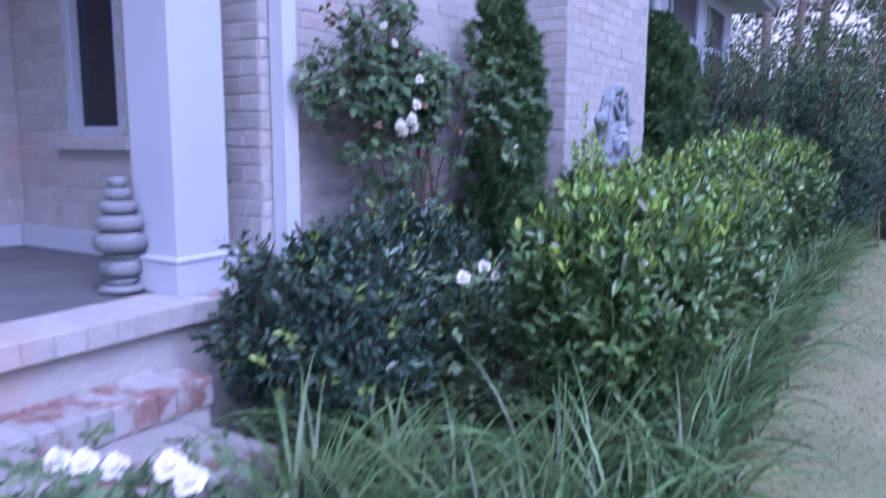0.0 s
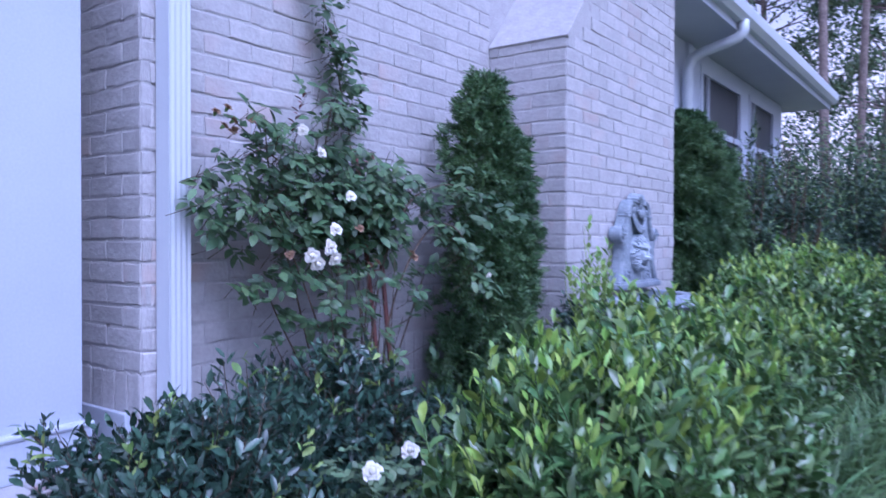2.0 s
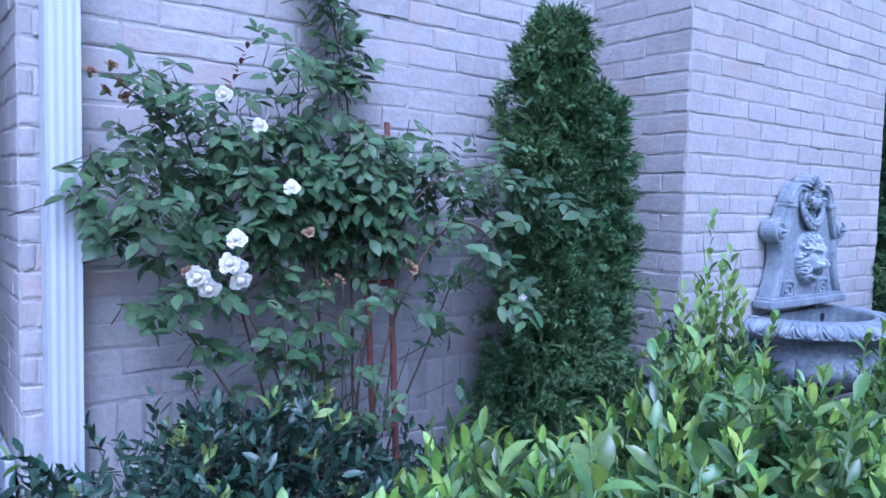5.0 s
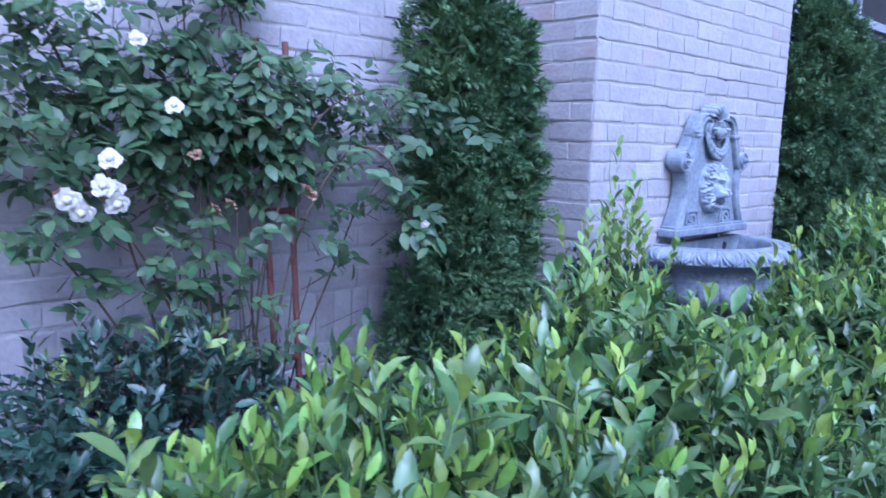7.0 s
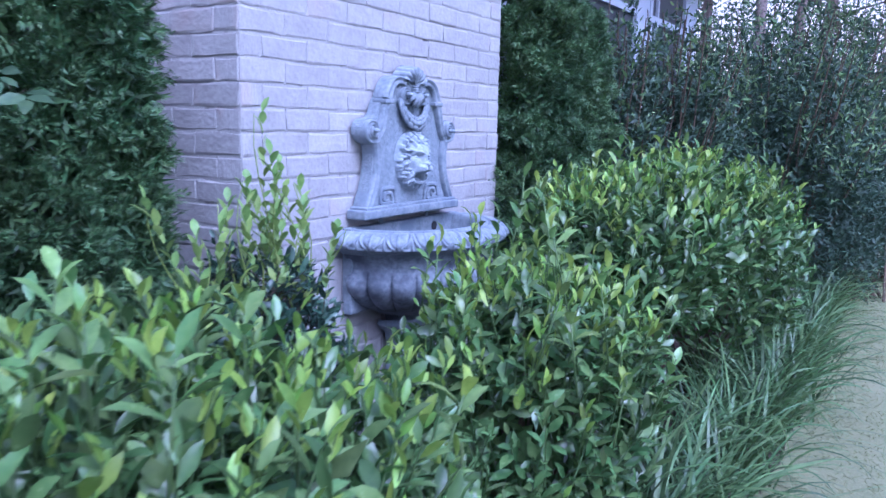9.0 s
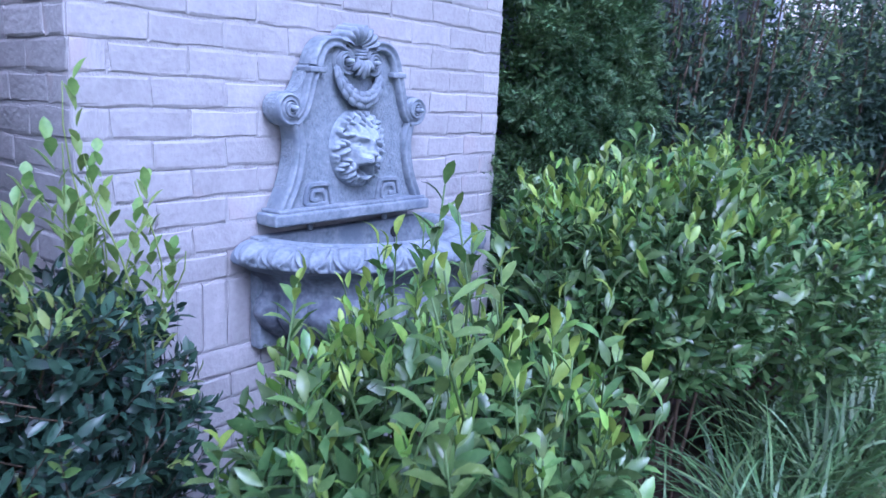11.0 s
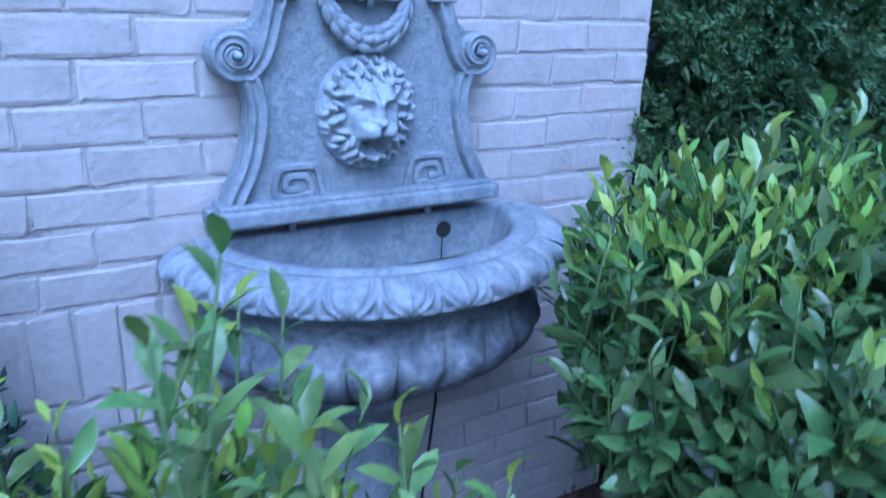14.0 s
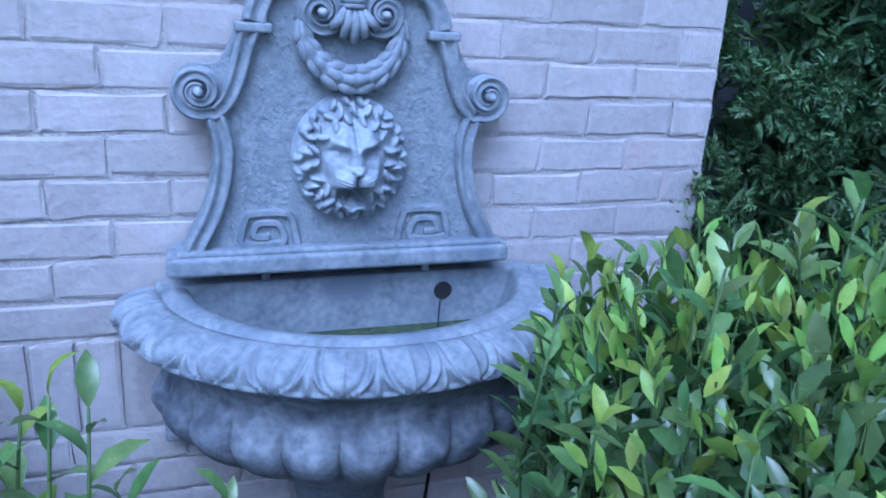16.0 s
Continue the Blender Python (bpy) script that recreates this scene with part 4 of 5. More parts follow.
def laurel_bush(c, r, top, n, seed, leaf=0.069, singles=90, low=-0.35, fresh=0.7, tuck=0.4, mid=0.52, tall=0.13):
    """A shrub: stems, a foliage mass, pale young tips and single leaves on its crown."""
    g = np.random.default_rng(seed)
    ob = empty("laurel_shrub", (c[0], c[1], 0), "glossy green laurel hedge shrub with yellow-green new leaves", "shrub", group="hedge shrubs")
    zc = top * mid
    rz = top - zc - 0.05
    P, out = shell_points((0, 0, zc), (r[0], r[1], rz), n, 0.10, low, seed, (0.86, 1.05), 2.4)
    P[:, :2] *= 1 - tuck * np.clip((zc * 1.15 - P[:, 2:]) / zc, 0, 1)
    D = unit(out * 0.5 + np.array([0, 0, 1.05]) + 0.24 * g.normal(size=out.shape))
    lp, ld, ln, ls, lh, sl = shoots(P, D, seed + 1, 8, 0.17, leaf, 0.03)
    young = (lh > 0.5) & np.tile(g.random(len(P)) < fresh * np.clip((P[:, 2] - zc) / rz * 2.1 - 0.6, 0.04, 1), 8)
    P2, o2 = shell_points((0, 0, zc), (r[0], r[1], rz), int(n * 0.9), 0.07, low - 0.25, seed + 5, (0.45, 0.9))
    P2[:, :2] *= 1 - tuck * np.clip((zc * 1.15 - P2[:, 2:]) / zc, 0, 1)
    D2 = unit(o2 + 0.5 * g.normal(size=o2.shape) + np.array([0, 0, 0.2]))
    ip, idd, inn, isz, ih, _ = shoots(P2, D2, seed + 2, 6, 0.15, leaf, 0.03, (0.8, 1.5))
    a = ~young
    V, F = cloud(lp[a], ld[a], ln[a], ls[a], ls[a] * 0.37, LEAF_LONG)
    W, G = cloud(ip, idd, inn, isz, isz * 0.42, LEAF_OVAL)
    tagged(hang("foliage", fast_mesh("foliage", np.vstack([V, W]), np.vstack([F, G + len(V)]), M_LAUREL), ob), kind="stuff")
    V, F = cloud(lp[young], unit(ld[young] + np.array([0, 0, 0.5])), ln[young], ls[young] * 0.78, ls[young] * 0.28, LEAF_LONG)
    tagged(hang("young_foliage", fast_mesh("young_foliage", V, F, M_YOUNG), ob, "yellow-green new leaves"), kind="stuff")
    tagged(hang("twig", sticks(P - D * (sl * 0.7)[:, None], P + D * (sl * 0.38)[:, None], 0.0028, 0.0015, "twig", M_GREENSTEM), ob), kind="stuff")
    m = 26
    tips, _ = shell_points((0, 0, zc), (r[0], r[1], rz), m, 0.07, -0.1, seed + 9, (0.55, 0.8))
    base = np.c_[g.normal(size=(len(tips), 2)) * 0.05, np.full(len(tips), -0.01)]
    tagged(hang("branch", sticks(base, tips, 0.009, 0.004, "branches", M_STEM), ob), kind="stuff")
    # single leaves on the crown, on shoots that stand proud
    k = max(1, singles // 6)
    q, qo = shell_points((0, 0, zc), (r[0] * 0.95, r[1] * 0.95, rz), k, 0.07, 0.25, seed + 21, (1.0, 1.1))
    for i in range(len(q)):
        d = Vector((g.normal() * 0.18, g.normal() * 0.18, 1)).normalized()
        hgt = g.uniform(0.05, tall)
        V, F = tube([q[i] - np.array(d) * 0.08, q[i] + np.array(d) * hgt], [0.003, 0.0018], 5)
        hang("shoot", mesh_from("shoot", V, F, M_GREENSTEM, True), ob)
        for j in range(6):
            h = (j + 1) / 6
            pos = Vector(q[i]) + d * (hgt * h)
            ang = radians(68 - 42 * h) + g.normal() * 0.15
            dirn = (Matrix.Rotation(j * 2.4 + i, 3, 'Z') @ Vector((math.sin(ang), 0, math.cos(ang)))).normalized()
            zax = (d - dirn * d.dot(dirn)).normalized()
            yax = zax.cross(dirn)
            mm = Matrix((dirn, yax, zax)).transposed().to_4x4()
            s = g.uniform(0.7, 1.12) * leaf / 0.076 * (0.8 if h > 0.8 else 1)
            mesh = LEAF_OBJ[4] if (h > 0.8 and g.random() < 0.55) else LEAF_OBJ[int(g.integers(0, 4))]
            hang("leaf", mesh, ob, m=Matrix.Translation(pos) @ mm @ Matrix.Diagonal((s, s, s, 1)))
    return ob


laurel_bush((-0.97, 3.09), (0.35, 0.49), 1.03, 690, 100, fresh=0.62, low=-0.32, tuck=0.35, mid=0.53)
laurel_bush((-1.04, 3.80), (0.42, 0.54), 1.06, 760, 120, singles=150)
laurel_bush((-1.04, 5.02), (0.35, 0.36), 1.00, 400, 140, singles=270, fresh=0.9, tall=0.21)
laurel_bush((-1.10, 6.11), (0.38, 0.46), 1.21, 600, 160, leaf=0.072, singles=240, low=-0.2, fresh=0.78, tuck=0.8, mid=0.64, tall=0.16)
laurel_bush((-1.02, 6.92), (0.45, 0.50), 1.24, 520, 180, singles=60)


# ---- dark evergreen shrubs ----
def dark_shrub(c, r, top, n, seed, sprouts=0):
    g = np.random.default_rng(seed)
    ob = empty("evergreen_shrub", (c[0], c[1], 0), "dark glossy small-leaved evergreen shrub by the brick wall", "shrub", group="dark shrubs")
    zc = top * 0.5
    rz = top - zc
    P, out = shell_points((0, 0, zc), (r[0], r[1], rz), n, 0.15, -0.5, seed, (0.8, 1.08), 2.2)
    P[:, :2] *= 1 - 0.45 * np.clip((zc * 1.1 - P[:, 2:]) / zc, 0, 1)
    D = unit(out * 0.8 + np.array([0, 0, 0.55]) + 0.4 * g.normal(size=out.shape))
    lp, ld, ln, ls, lh, sl = shoots(P, D, seed + 1, 11, 0.15, 0.050, 0.018, (0.5, 1.05))
    P2, o2 = shell_points((0, 0, zc), (r[0], r[1], rz), n, 0.15, -0.6, seed + 4, (0.35, 0.85), 2.2)
    P2[:, :2] *= 1 - 0.5 * np.clip((zc * 1.1 - P2[:, 2:]) / zc, 0, 1)
    ip, idd, inn, isz, _, _ = shoots(P2, unit(o2 + 0.6 * g.normal(size=o2.shape)), seed + 2, 7, 0.13, 0.048, 0.018, (0.8, 1.4))
    yg = np.tile(g.random(len(P)) < 0.09, 11) & (lh > 0.55)
    V, F = cloud(lp[~yg], ld[~yg], ln[~yg], ls[~yg], ls[~yg] * 0.42, LEAF_MID)
    W, G = cloud(ip, idd, inn, isz, isz * 0.42, LEAF_OVAL)
    tagged(hang("foliage", fast_mesh("foliage", np.vstack([V, W]), np.vstack([F, G + len(V)]), M_HOLLY), ob), kind="stuff")
    V, F = cloud(lp[yg], ld[yg], ln[yg], ls[yg], ls[yg] * 0.4, LEAF_LONG)
    tagged(hang("young_foliage", fast_mesh("young_foliage", V, F, M_SPROUT), ob, "pale green new leaves"), kind="stuff")
    tagged(hang("twig", sticks(P - D * (sl * 0.8)[:, None], P + D * (sl * 0.35)[:, None], 0.002, 0.001, "twigs", M_STEM), ob), kind="stuff")
    tips, _ = shell_points((0, 0, zc), (r[0], r[1], rz), 20, 0.05, -0.1, seed + 9, (0.5, 0.8))
    tagged(hang("branch", sticks(np.c_[g.normal(size=(len(tips), 2)) * 0.04, np.full(len(tips), -0.01)], tips, 0.008, 0.003, "branches", M_STEM), ob), kind="stuff")
    for k in range(sprouts):
        b = np.array([g.uniform(-.10, .10), g.uniform(-.30, .22), top * 0.86])
        hgt = g.uniform(0.22, 0.46) if k else 0.52
        if k == 0:
            b = np.array([-0.08, 0.09, top * 0.9])
        lean = np.array([g.normal() * 0.13, g.normal() * 0.15, 1]) if k else np.array([0.03, -0.04, 1])
        line = np.array([b + lean * hgt * q + np.array([0.02 * math.sin(5 * q + k), 0.02 * math.cos(4 * q + k), 0]) for q in np.linspace(0, 1, 7)])
        sp = Soup()
        V, F = tube(line, np.linspace(0.003, 0.0012, 7), 5)
        sp.add(V, F)
        m = 17
        q = np.linspace(0.08, 1, m)
        P3 = b + lean * (hgt * q)[:, None]
        d3 = around(np.tile(lean, (m, 1)), 0.75 - 0.35 * q + 0.12 * g.normal(size=m), np.arange(m) * 2.4 + g.normal(size=m) * 0.3)
        V, F = cloud(P3, d3, np.tile([0, 0, 1.0], (m, 1)), 0.052 * g.uniform(0.6, 1.2, m), 0.023, LEAF_LONG)
        sp.add(V, [tuple(f) for f in F])
        hang("sprout", sp.mesh("sprout", M_SPROUT), ob, "tall pale green shoot")
    return ob


dark_shrub((-1.80, 2.46), (0.38, 0.38), 0.84, 520, 200)
dark_shrub((-1.98, 3.10), (0.34, 0.46), 0.86, 540, 220)
dark_shrub((-2.02, 3.78), (0.28, 0.32), 0.60, 340, 240)
dark_shrub((-1.68, 4.64), (0.21, 0.25), 0.95, 330, 260, sprouts=18)


# ---- columnar arborvitae ----
def arborvitae(c, tops, n, seed, label, arc, size=1.0):
    """tops: leaders as (dx, dy, foot radius, height)."""
    g = np.random.default_rng(seed)
    ob = empty("arborvitae", (c[0], c[1], 0), label, "conifer", group="arborvitae")
    Ps, Ds, Ns = [], [], []
    each = 26
    for dx, dy, rad, h in tops:
        k = int(n / each * rad * h / sum(t[2] * t[3] for t in tops))
        q = g.random(k) ** 1.06 * 0.995
        a = g.uniform(*arc, k)
        body = rad * (1.58 - 0.70 * q) * np.sqrt(np.clip(1 - q ** 20, 0, 1)) * np.clip(0.8 + q * 3, 0, 1)
        lump = 1 + 0.12 * np.sin(3 * a + 9 * q * h + dx * 7) * np.sin(7 * q * h + 2 * a) + 0.10 * np.sin(19 * q * h + 5 * a)
        r = body * lump * np.where(g.random(k) < 0.75, g.uniform(0.84, 1.06, k), g.uniform(0.45, 0.8, k))
        out = np.c_[np.cos(a), np.sin(a), np.zeros(k)]
        C = np.c_[dx + r * np.cos(a), dy + r * np.sin(a), 0.03 + q * h]
        tuft = g.uniform(0.6, 1.3, k)
        i = np.repeat(np.arange(k), each)
        D = unit(out[i] * 0.75 + np.array([0, 0, 0.45]) + 0.62 * g.normal(size=(len(i), 3)))
        P = C[i] + D * (0.045 * tuft[i] * g.random(len(i)))[:, None] + g.normal(size=(len(i), 3)) * 0.012 - out[i] * 0.03
        Ps.append(P); Ds.append(D); Ns.append(unit(np.array([0, 0, 0.9]) - out[i] * 0.3 + 0.55 * g.normal(size=(len(i), 3))))
    P, D, N = np.vstack(Ps), np.vstack(Ds), np.vstack(Ns)
    P[:, 0] = np.maximum(P[:, 0], WX + 0.05 - c[0])
    if c[1] < CY0:
        P[:, 1] = np.where(P[:, 0] + c[0] < CX + 0.05, np.minimum(P[:, 1], CY0 - 0.05 - c[1]), P[:, 1])
    L = size * g.uniform(0.030, 0.062, len(P))
    V, F = cloud(P - D * (L * 0.5)[:, None], D, N, L, L * 0.95, SPRAY)
    tagged(hang("sprays", fast_mesh("sprays", V, F, M_THUJA, False), ob), kind="stuff")
    # dense older growth inside
    for dx, dy, rad, h in tops:
        k = int(12000 * size)
        q, a = g.random(k) ** 1.05 * 0.97, g.uniform(*arc, k)
        r = rad * (1.58 - 0.70 * q) * np.sqrt(np.clip(1 - q ** 16, 0, 1)) * g.uniform(0.25, 0.68, k)
        P = np.c_[dx + r * np.cos(a), dy + r * np.sin(a), 0.03 + q * h]
        P[:, 0] = np.maximum(P[:, 0], WX + 0.05 - c[0])
        V, F = cloud(P, g.normal(size=(k, 3)) + [0, 0, 0.4], g.normal(size=(k, 3)) + [0, 0, 0.5], g.uniform(0.04, 0.08, k), 0.015, LEAF_OVAL)
        tagged(hang("inner_sprays", fast_mesh("inner_sprays", V, F, M_THUJA), ob), kind="stuff")
    sp = Soup()
    for dx, dy, rad, h in tops:
        V, F = tube([(dx * .2, dy * .2, -0.02), (dx, dy, h * 0.4), (dx, dy, h * 0.93)], [0.035, 0.02, 0.004], 8)
        sp.add(V, F)
    hang("trunk", sp.mesh("trunk", M_STEM), ob)
    k = 160
    q, a = g.random(k) * 0.85, g.uniform(0, 6.28, k)
    dx, dy, rad, h = tops[0]
    A = np.c_[np.full(k, dx), np.full(k, dy), 0.05 + q * h * 0.95]
    B = A + np.c_[np.cos(a), np.sin(a), np.full(k, 0.5)] * (rad * 0.75 * (1 - 0.6 * q))[:, None]
    tagged(hang("branch", sticks(A, B, 0.006, 0.002, "branches", M_STEM), ob), kind="stuff")
    return ob


arborvitae((-2.09, 4.31), [(0, -0.045, 0.180, 2.06), (0.05, 0.125, 0.150, 1.80)], 28000, 300, "dense columnar green arborvitae with two leaders beside the chimney", (-2.7, 2.2))
arborvitae((-1.99, 6.82), [(0, 0, 0.32, 2.22), (0.06, 0.42, 0.27, 2.04)], 44000, 320, "dense dark columnar arborvitae behind the chimney", (-1.9, 1.9), 1.15)


# ---- climbing rose on a rusty trellis ----
trellis = empty("trellis", (-2.12, 3.57, 0.0), "rust-red iron fan trellis leaning on the brick wall", "trellis")


def bar(name, a, b, r=0.011):
    V, F = tube([a, b], r, 8)
    hang(name, mesh_from(name, V, F, M_RUST, True), trellis)


def post_at(y0, y1, z):
    q = z / 1.72
    return (0.10 - 0.29 * q, y0 + (y1 - y0) * q, z)


POSTS = [(-0.01, 0.05), (0.055, 0.15)]
for y0, y1 in POSTS:
    bar("post", post_at(y0, y1, -0.02), post_at(y0, y1, 1.67), 0.010)
for z in (0.72, 1.16, 1.62):
    bar("crossbar", post_at(*POSTS[0], z), post_at(*POSTS[1], z), 0.010)

rose = empty("climbing_rose", (-2.12, 3.5, 0.0), "climbing rose with dull green leaves and cream blooms on a trellis", "rose")
g = np.random.default_rng(400)


def compound(P, D, N, n_leaf, size, seed):
    """Rose leaves: a stalk with paired leaflets and one at the tip."""
    gg = np.random.default_rng(seed)
    D = unit(D)
    S = unit(np.cross(D, N))
    bp, bd, bn, bl = [], [], [], []
    for k in range(n_leaf):
        if k == n_leaf - 1:
            off, d = 1.0, D
        else:
            sgn = 1 if k % 2 else -1
            off = 0.35 + 0.4 * (k // 2)
            d = unit(D * 0.45 + sgn * S)
        bp.append(P + D * (size * 1.3 * off)[:, None]); bd.append(d + 0.15 * gg.normal(size=D.shape)); bn.append(N + 0.25 * gg.normal(size=D.shape)); bl.append(size * gg.uniform(0.75, 1.15, len(P)))
    return np.vstack(bp), np.vstack(bd), np.vstack(bn), np.concatenate(bl)


# the crown: a flat mound of leaves in front of the wall
n = 500
cy, cz = g.normal(-0.10, 0.30, n).clip(-0.68, 0.55), g.normal(1.46, 0.125, n)
keep = ((cy + 0.10) / 0.66) ** 2 + ((cz - 1.46) / 0.27) ** 2 < 1.05
cy, cz = cy[keep], cz[keep]
cx = -0.04 + 0.24 * np.sqrt(np.clip(1 - ((cy + .1) / .7) ** 2 - ((cz - 1.46) / .32) ** 2, 0, 1)) * g.uniform(0.1, 1, len(cy)) - 0.14
P = [np.c_[cx, cy, cz]]
D = [np.c_[g.uniform(0.0, .6, len(cy)), g.normal(0, .8, len(cy)), g.normal(-.5, .3, len(cy))]]
# arching canes
CANES = [[(0.05, -0.05, 0), (-0.05, -0.12, 0.7), (-0.02, -0.35, 1.2), (0.10, -0.62, 1.42)], [(0.05, -0.02, 0), (-0.03, 0.0, 0.8), (0.0, 0.16, 1.45), (0.12, 0.42, 1.56), (0.2, 0.56, 1.44)],
         [(0.06, 0.03, 0), (0.0, 0.05, 0.9), (0.10, 0.22, 1.36), (0.22, 0.32, 1.36), (0.27, 0.38, 1.10)], [(0.04, -0.1, 0), (-0.08, -0.22, 0.8), (-0.1, -0.42, 1.5), (0.04, -0.56, 1.70)],
         [(0.04, -0.02, 0), (-0.1, -0.05, 1.0), (-0.14, -0.12, 1.6), (-0.05, -0.16, 1.80)], [(0.05, -0.07, 0), (0.0, -0.2, 0.6), (-0.05, -0.42, 1.0), (0.02, -0.55, 1.16)],
         [(0.03, 0.02, 0), (-0.08, 0.04, 0.9), (-0.16, 0.07, 1.7), (-0.19, 0.03, 1.92), (-0.18, -0.03, 2.15), (-0.2, -0.3, 2.9)], [(0.03, 0.0, 0), (-0.05, 0.12, 0.6), (-0.02, 0.3, 1.0), (0.02, 0.36, 1.2)]]
for i, c in enumerate(CANES):
    ln = smooth_line(c, 5)
    V, F = tube(ln, np.linspace(0.0052, 0.0020, len(ln)), 6)
    hang("cane", mesh_from("cane", V, F, M_STEM, True), rose)
    k = {2: 22, 6: 105, 1: 34, 5: 14, 7: 12}.get(i, 24)
    q = g.uniform(0.62 if i != 6 else 0.46, 1, k)
    idx = (q * (len(ln) - 1)).astype(int)
    sprd = 0.030 if i == 6 else 0.042
    P.append(ln[idx] + g.normal(size=(k, 3)) * sprd)
    D.append(np.c_[g.uniform(-0.1, 1, k), g.normal(0, .8, k), g.normal(-.2, .4, k)])
# thin tangled shoots between the posts
for i in range(16):
    y0, z1 = g.normal(-0.02, 0.07), g.uniform(0.9, 1.35)
    y1 = y0 + g.normal(-0.03, 0.14)
    ln = smooth_line([(g.uniform(0, .08), y0, 0), (g.uniform(-.12, .06), (y0 + y1) / 2 + g.normal(0, .05), z1 * 0.6), (g.uniform(-.12, .08), y1, z1)], 5)
    V, F = tube(ln, np.linspace(0.0034, 0.0014, len(ln)), 5)
    hang("shoot", mesh_from("shoot", V, F, M_STEM, True), rose)
# low growth about the foot
k = 58
P.append(np.c_[g.uniform(-.12, .1, k), g.normal(-.14, .14, k).clip(-.65, .3), g.uniform(0.72, 1.22, k)])
D.append(np.c_[g.uniform(0.1, 1, k), g.normal(0, .8, k), g.normal(-.2, .4, k)])
P, D = np.vstack(P), np.vstack(D)
P[:, 0] = np.maximum(P[:, 0], -0.225)
Nn = unit(np.c_[np.full(len(P), 0.5), g.normal(-.1, .35, len(P)), g.uniform(0.5, 1.2, len(P))])
bp, bd, bn, bl = compound(P, D, Nn, 5, g.uniform(0.034, 0.056, len(P)), 401)
bd[:, 0] = np.where(bp[:, 0] < -0.2, np.abs(bd[:, 0]), bd[:, 0])
V, F = cloud(bp, bd, bn, bl * 1.08, bl * 0.58, LEAF_ROSE)
V[:, 0] = np.maximum(V[:, 0], -0.242)
tagged(hang("foliage", fast_mesh("foliage", V, F, M_ROSELEAF), rose), kind="stuff")
twA = P + np.c_[np.full(len(P), -0.05), g.normal(0, 0.05, len(P)), np.full(len(P), -0.05)]
twA[:, 0] = np.maximum(twA[:, 0], -0.235)
tagged(hang("twig", sticks(twA, P, 0.0018, 0.001, "twigs", M_STEM), rose), kind="stuff")


def bloom_mesh(seed, size, mat, mat2, petals=22):
    gg = np.random.default_rng(seed)
    sp_in, V_all = Soup(), None
    for k in range(petals):
        q = k / petals
        a, tilt = k * 2.4 + gg.normal() * 0.1, 0.15 + 1.25 * q
        d = np.array([math.sin(tilt) * math.cos(a), math.sin(tilt) * math.sin(a), math.cos(tilt)])
        s = np.array([-math.sin(a), math.cos(a), 0])
        nn = np.cross(s, d)
        L = size * (0.55 + 0.45 * q)
        W = size * (0.45 + 0.35 * q)
        V = []
        for u, w in ((0, .25), (.4, .85), (.75, 1.0), (1, .6)):
            for e in (-1, 0, 1):
                curl = (0.10 * (1 - abs(e)) - 0.18 * max(0, u - 0.6) * (1 if q > 0.4 else -1)) * L
                V.append(d * L * u * (1.0 if e == 0 else 0.96) + s * e * W * w * 0.5 - nn * curl + gg.normal(size=3) * size * 0.02)
        F = []
        for r in range(3):
            for c in range(2):
                b = r * 3 + c
                F.append((b, b + 1, b + 4, b + 3))
        sp_in.add(V, F)
    return [mesh_from("petal", V, [(r * 3 + c, r * 3 + c + 1, r * 3 + c + 4, r * 3 + c + 3) for r in range(3) for c in range(2)], mat2 if k < petals * 0.3 else mat, True) for k, V in enumerate(sp_in.V)]


BLOOM = [bloom_mesh(500 + i, 0.034, M_PETAL, M_PETAL_C if i != 2 else M_PETAL) for i in range(3)]
DRY = bloom_mesh(510, 0.022, M_DRYBLOOM, M_DRYBLOOM, 12)

HEART = mesh_from("heart", *tube([(0, 0, .004), (0, 0, .012), (0, 0, .020), (0, 0, .025)], [.004, .011, .010, .003], 10), M_PETAL, True)
DRY_HEART = mesh_from("heart", *tube([(0, 0, .002), (0, 0, .007), (0, 0, .012)], [.003, .006, .002], 8), M_DRYBLOOM, True)


def place_bloom(parent, pos, way, petals, s=1.0, label="", name="bloom"):
    m = Vector(way).to_track_quat('Z', 'Y').to_matrix().to_4x4()
    V, F = tube([(0, 0, -0.012), (0, 0, 0.0), (0, 0, 0.006)], [0.003, 0.007, 0.004], 8)
    b = hang(name, mesh_from("bud_cup", V, F, M_GREENSTEM, True), parent, label, Matrix.Translation(pos) @ m @ Matrix.Diagonal((s, s, s, 1)))
    for me in petals:
        hang("petal", me, b)
    hang("heart", HEART if petals is not DRY else DRY_HEART, b)
    return b


OX, OY = -2.12, 3.5
for i, (x, y, z, s) in enumerate(((-1.85, 3.035, 1.325, 1.0), (-1.86, 3.02, 1.27, 1.05), (-1.88, 2.96, 1.245, 1.1), (-1.88, 2.985, 1.22, 1.1), (-1.87, 3.05, 1.235, 1.1), (-1.90, 3.06, 1.26, 0.9), (-1.957, 3.219, 1.445, 0.9), (-2.06, 3.176, 1.60, 0.9), (-2.05, 3.08, 1.67, 0.9), (-1.79, 3.856, 1.153, 0.55))):
    place_bloom(rose, (x - OX, y - OY, z), (1, -0.3 + 0.25 * math.sin(i * 2), 0.5 * math.cos(i)), BLOOM[i % 3], s * 0.8, "cream-white double rose")
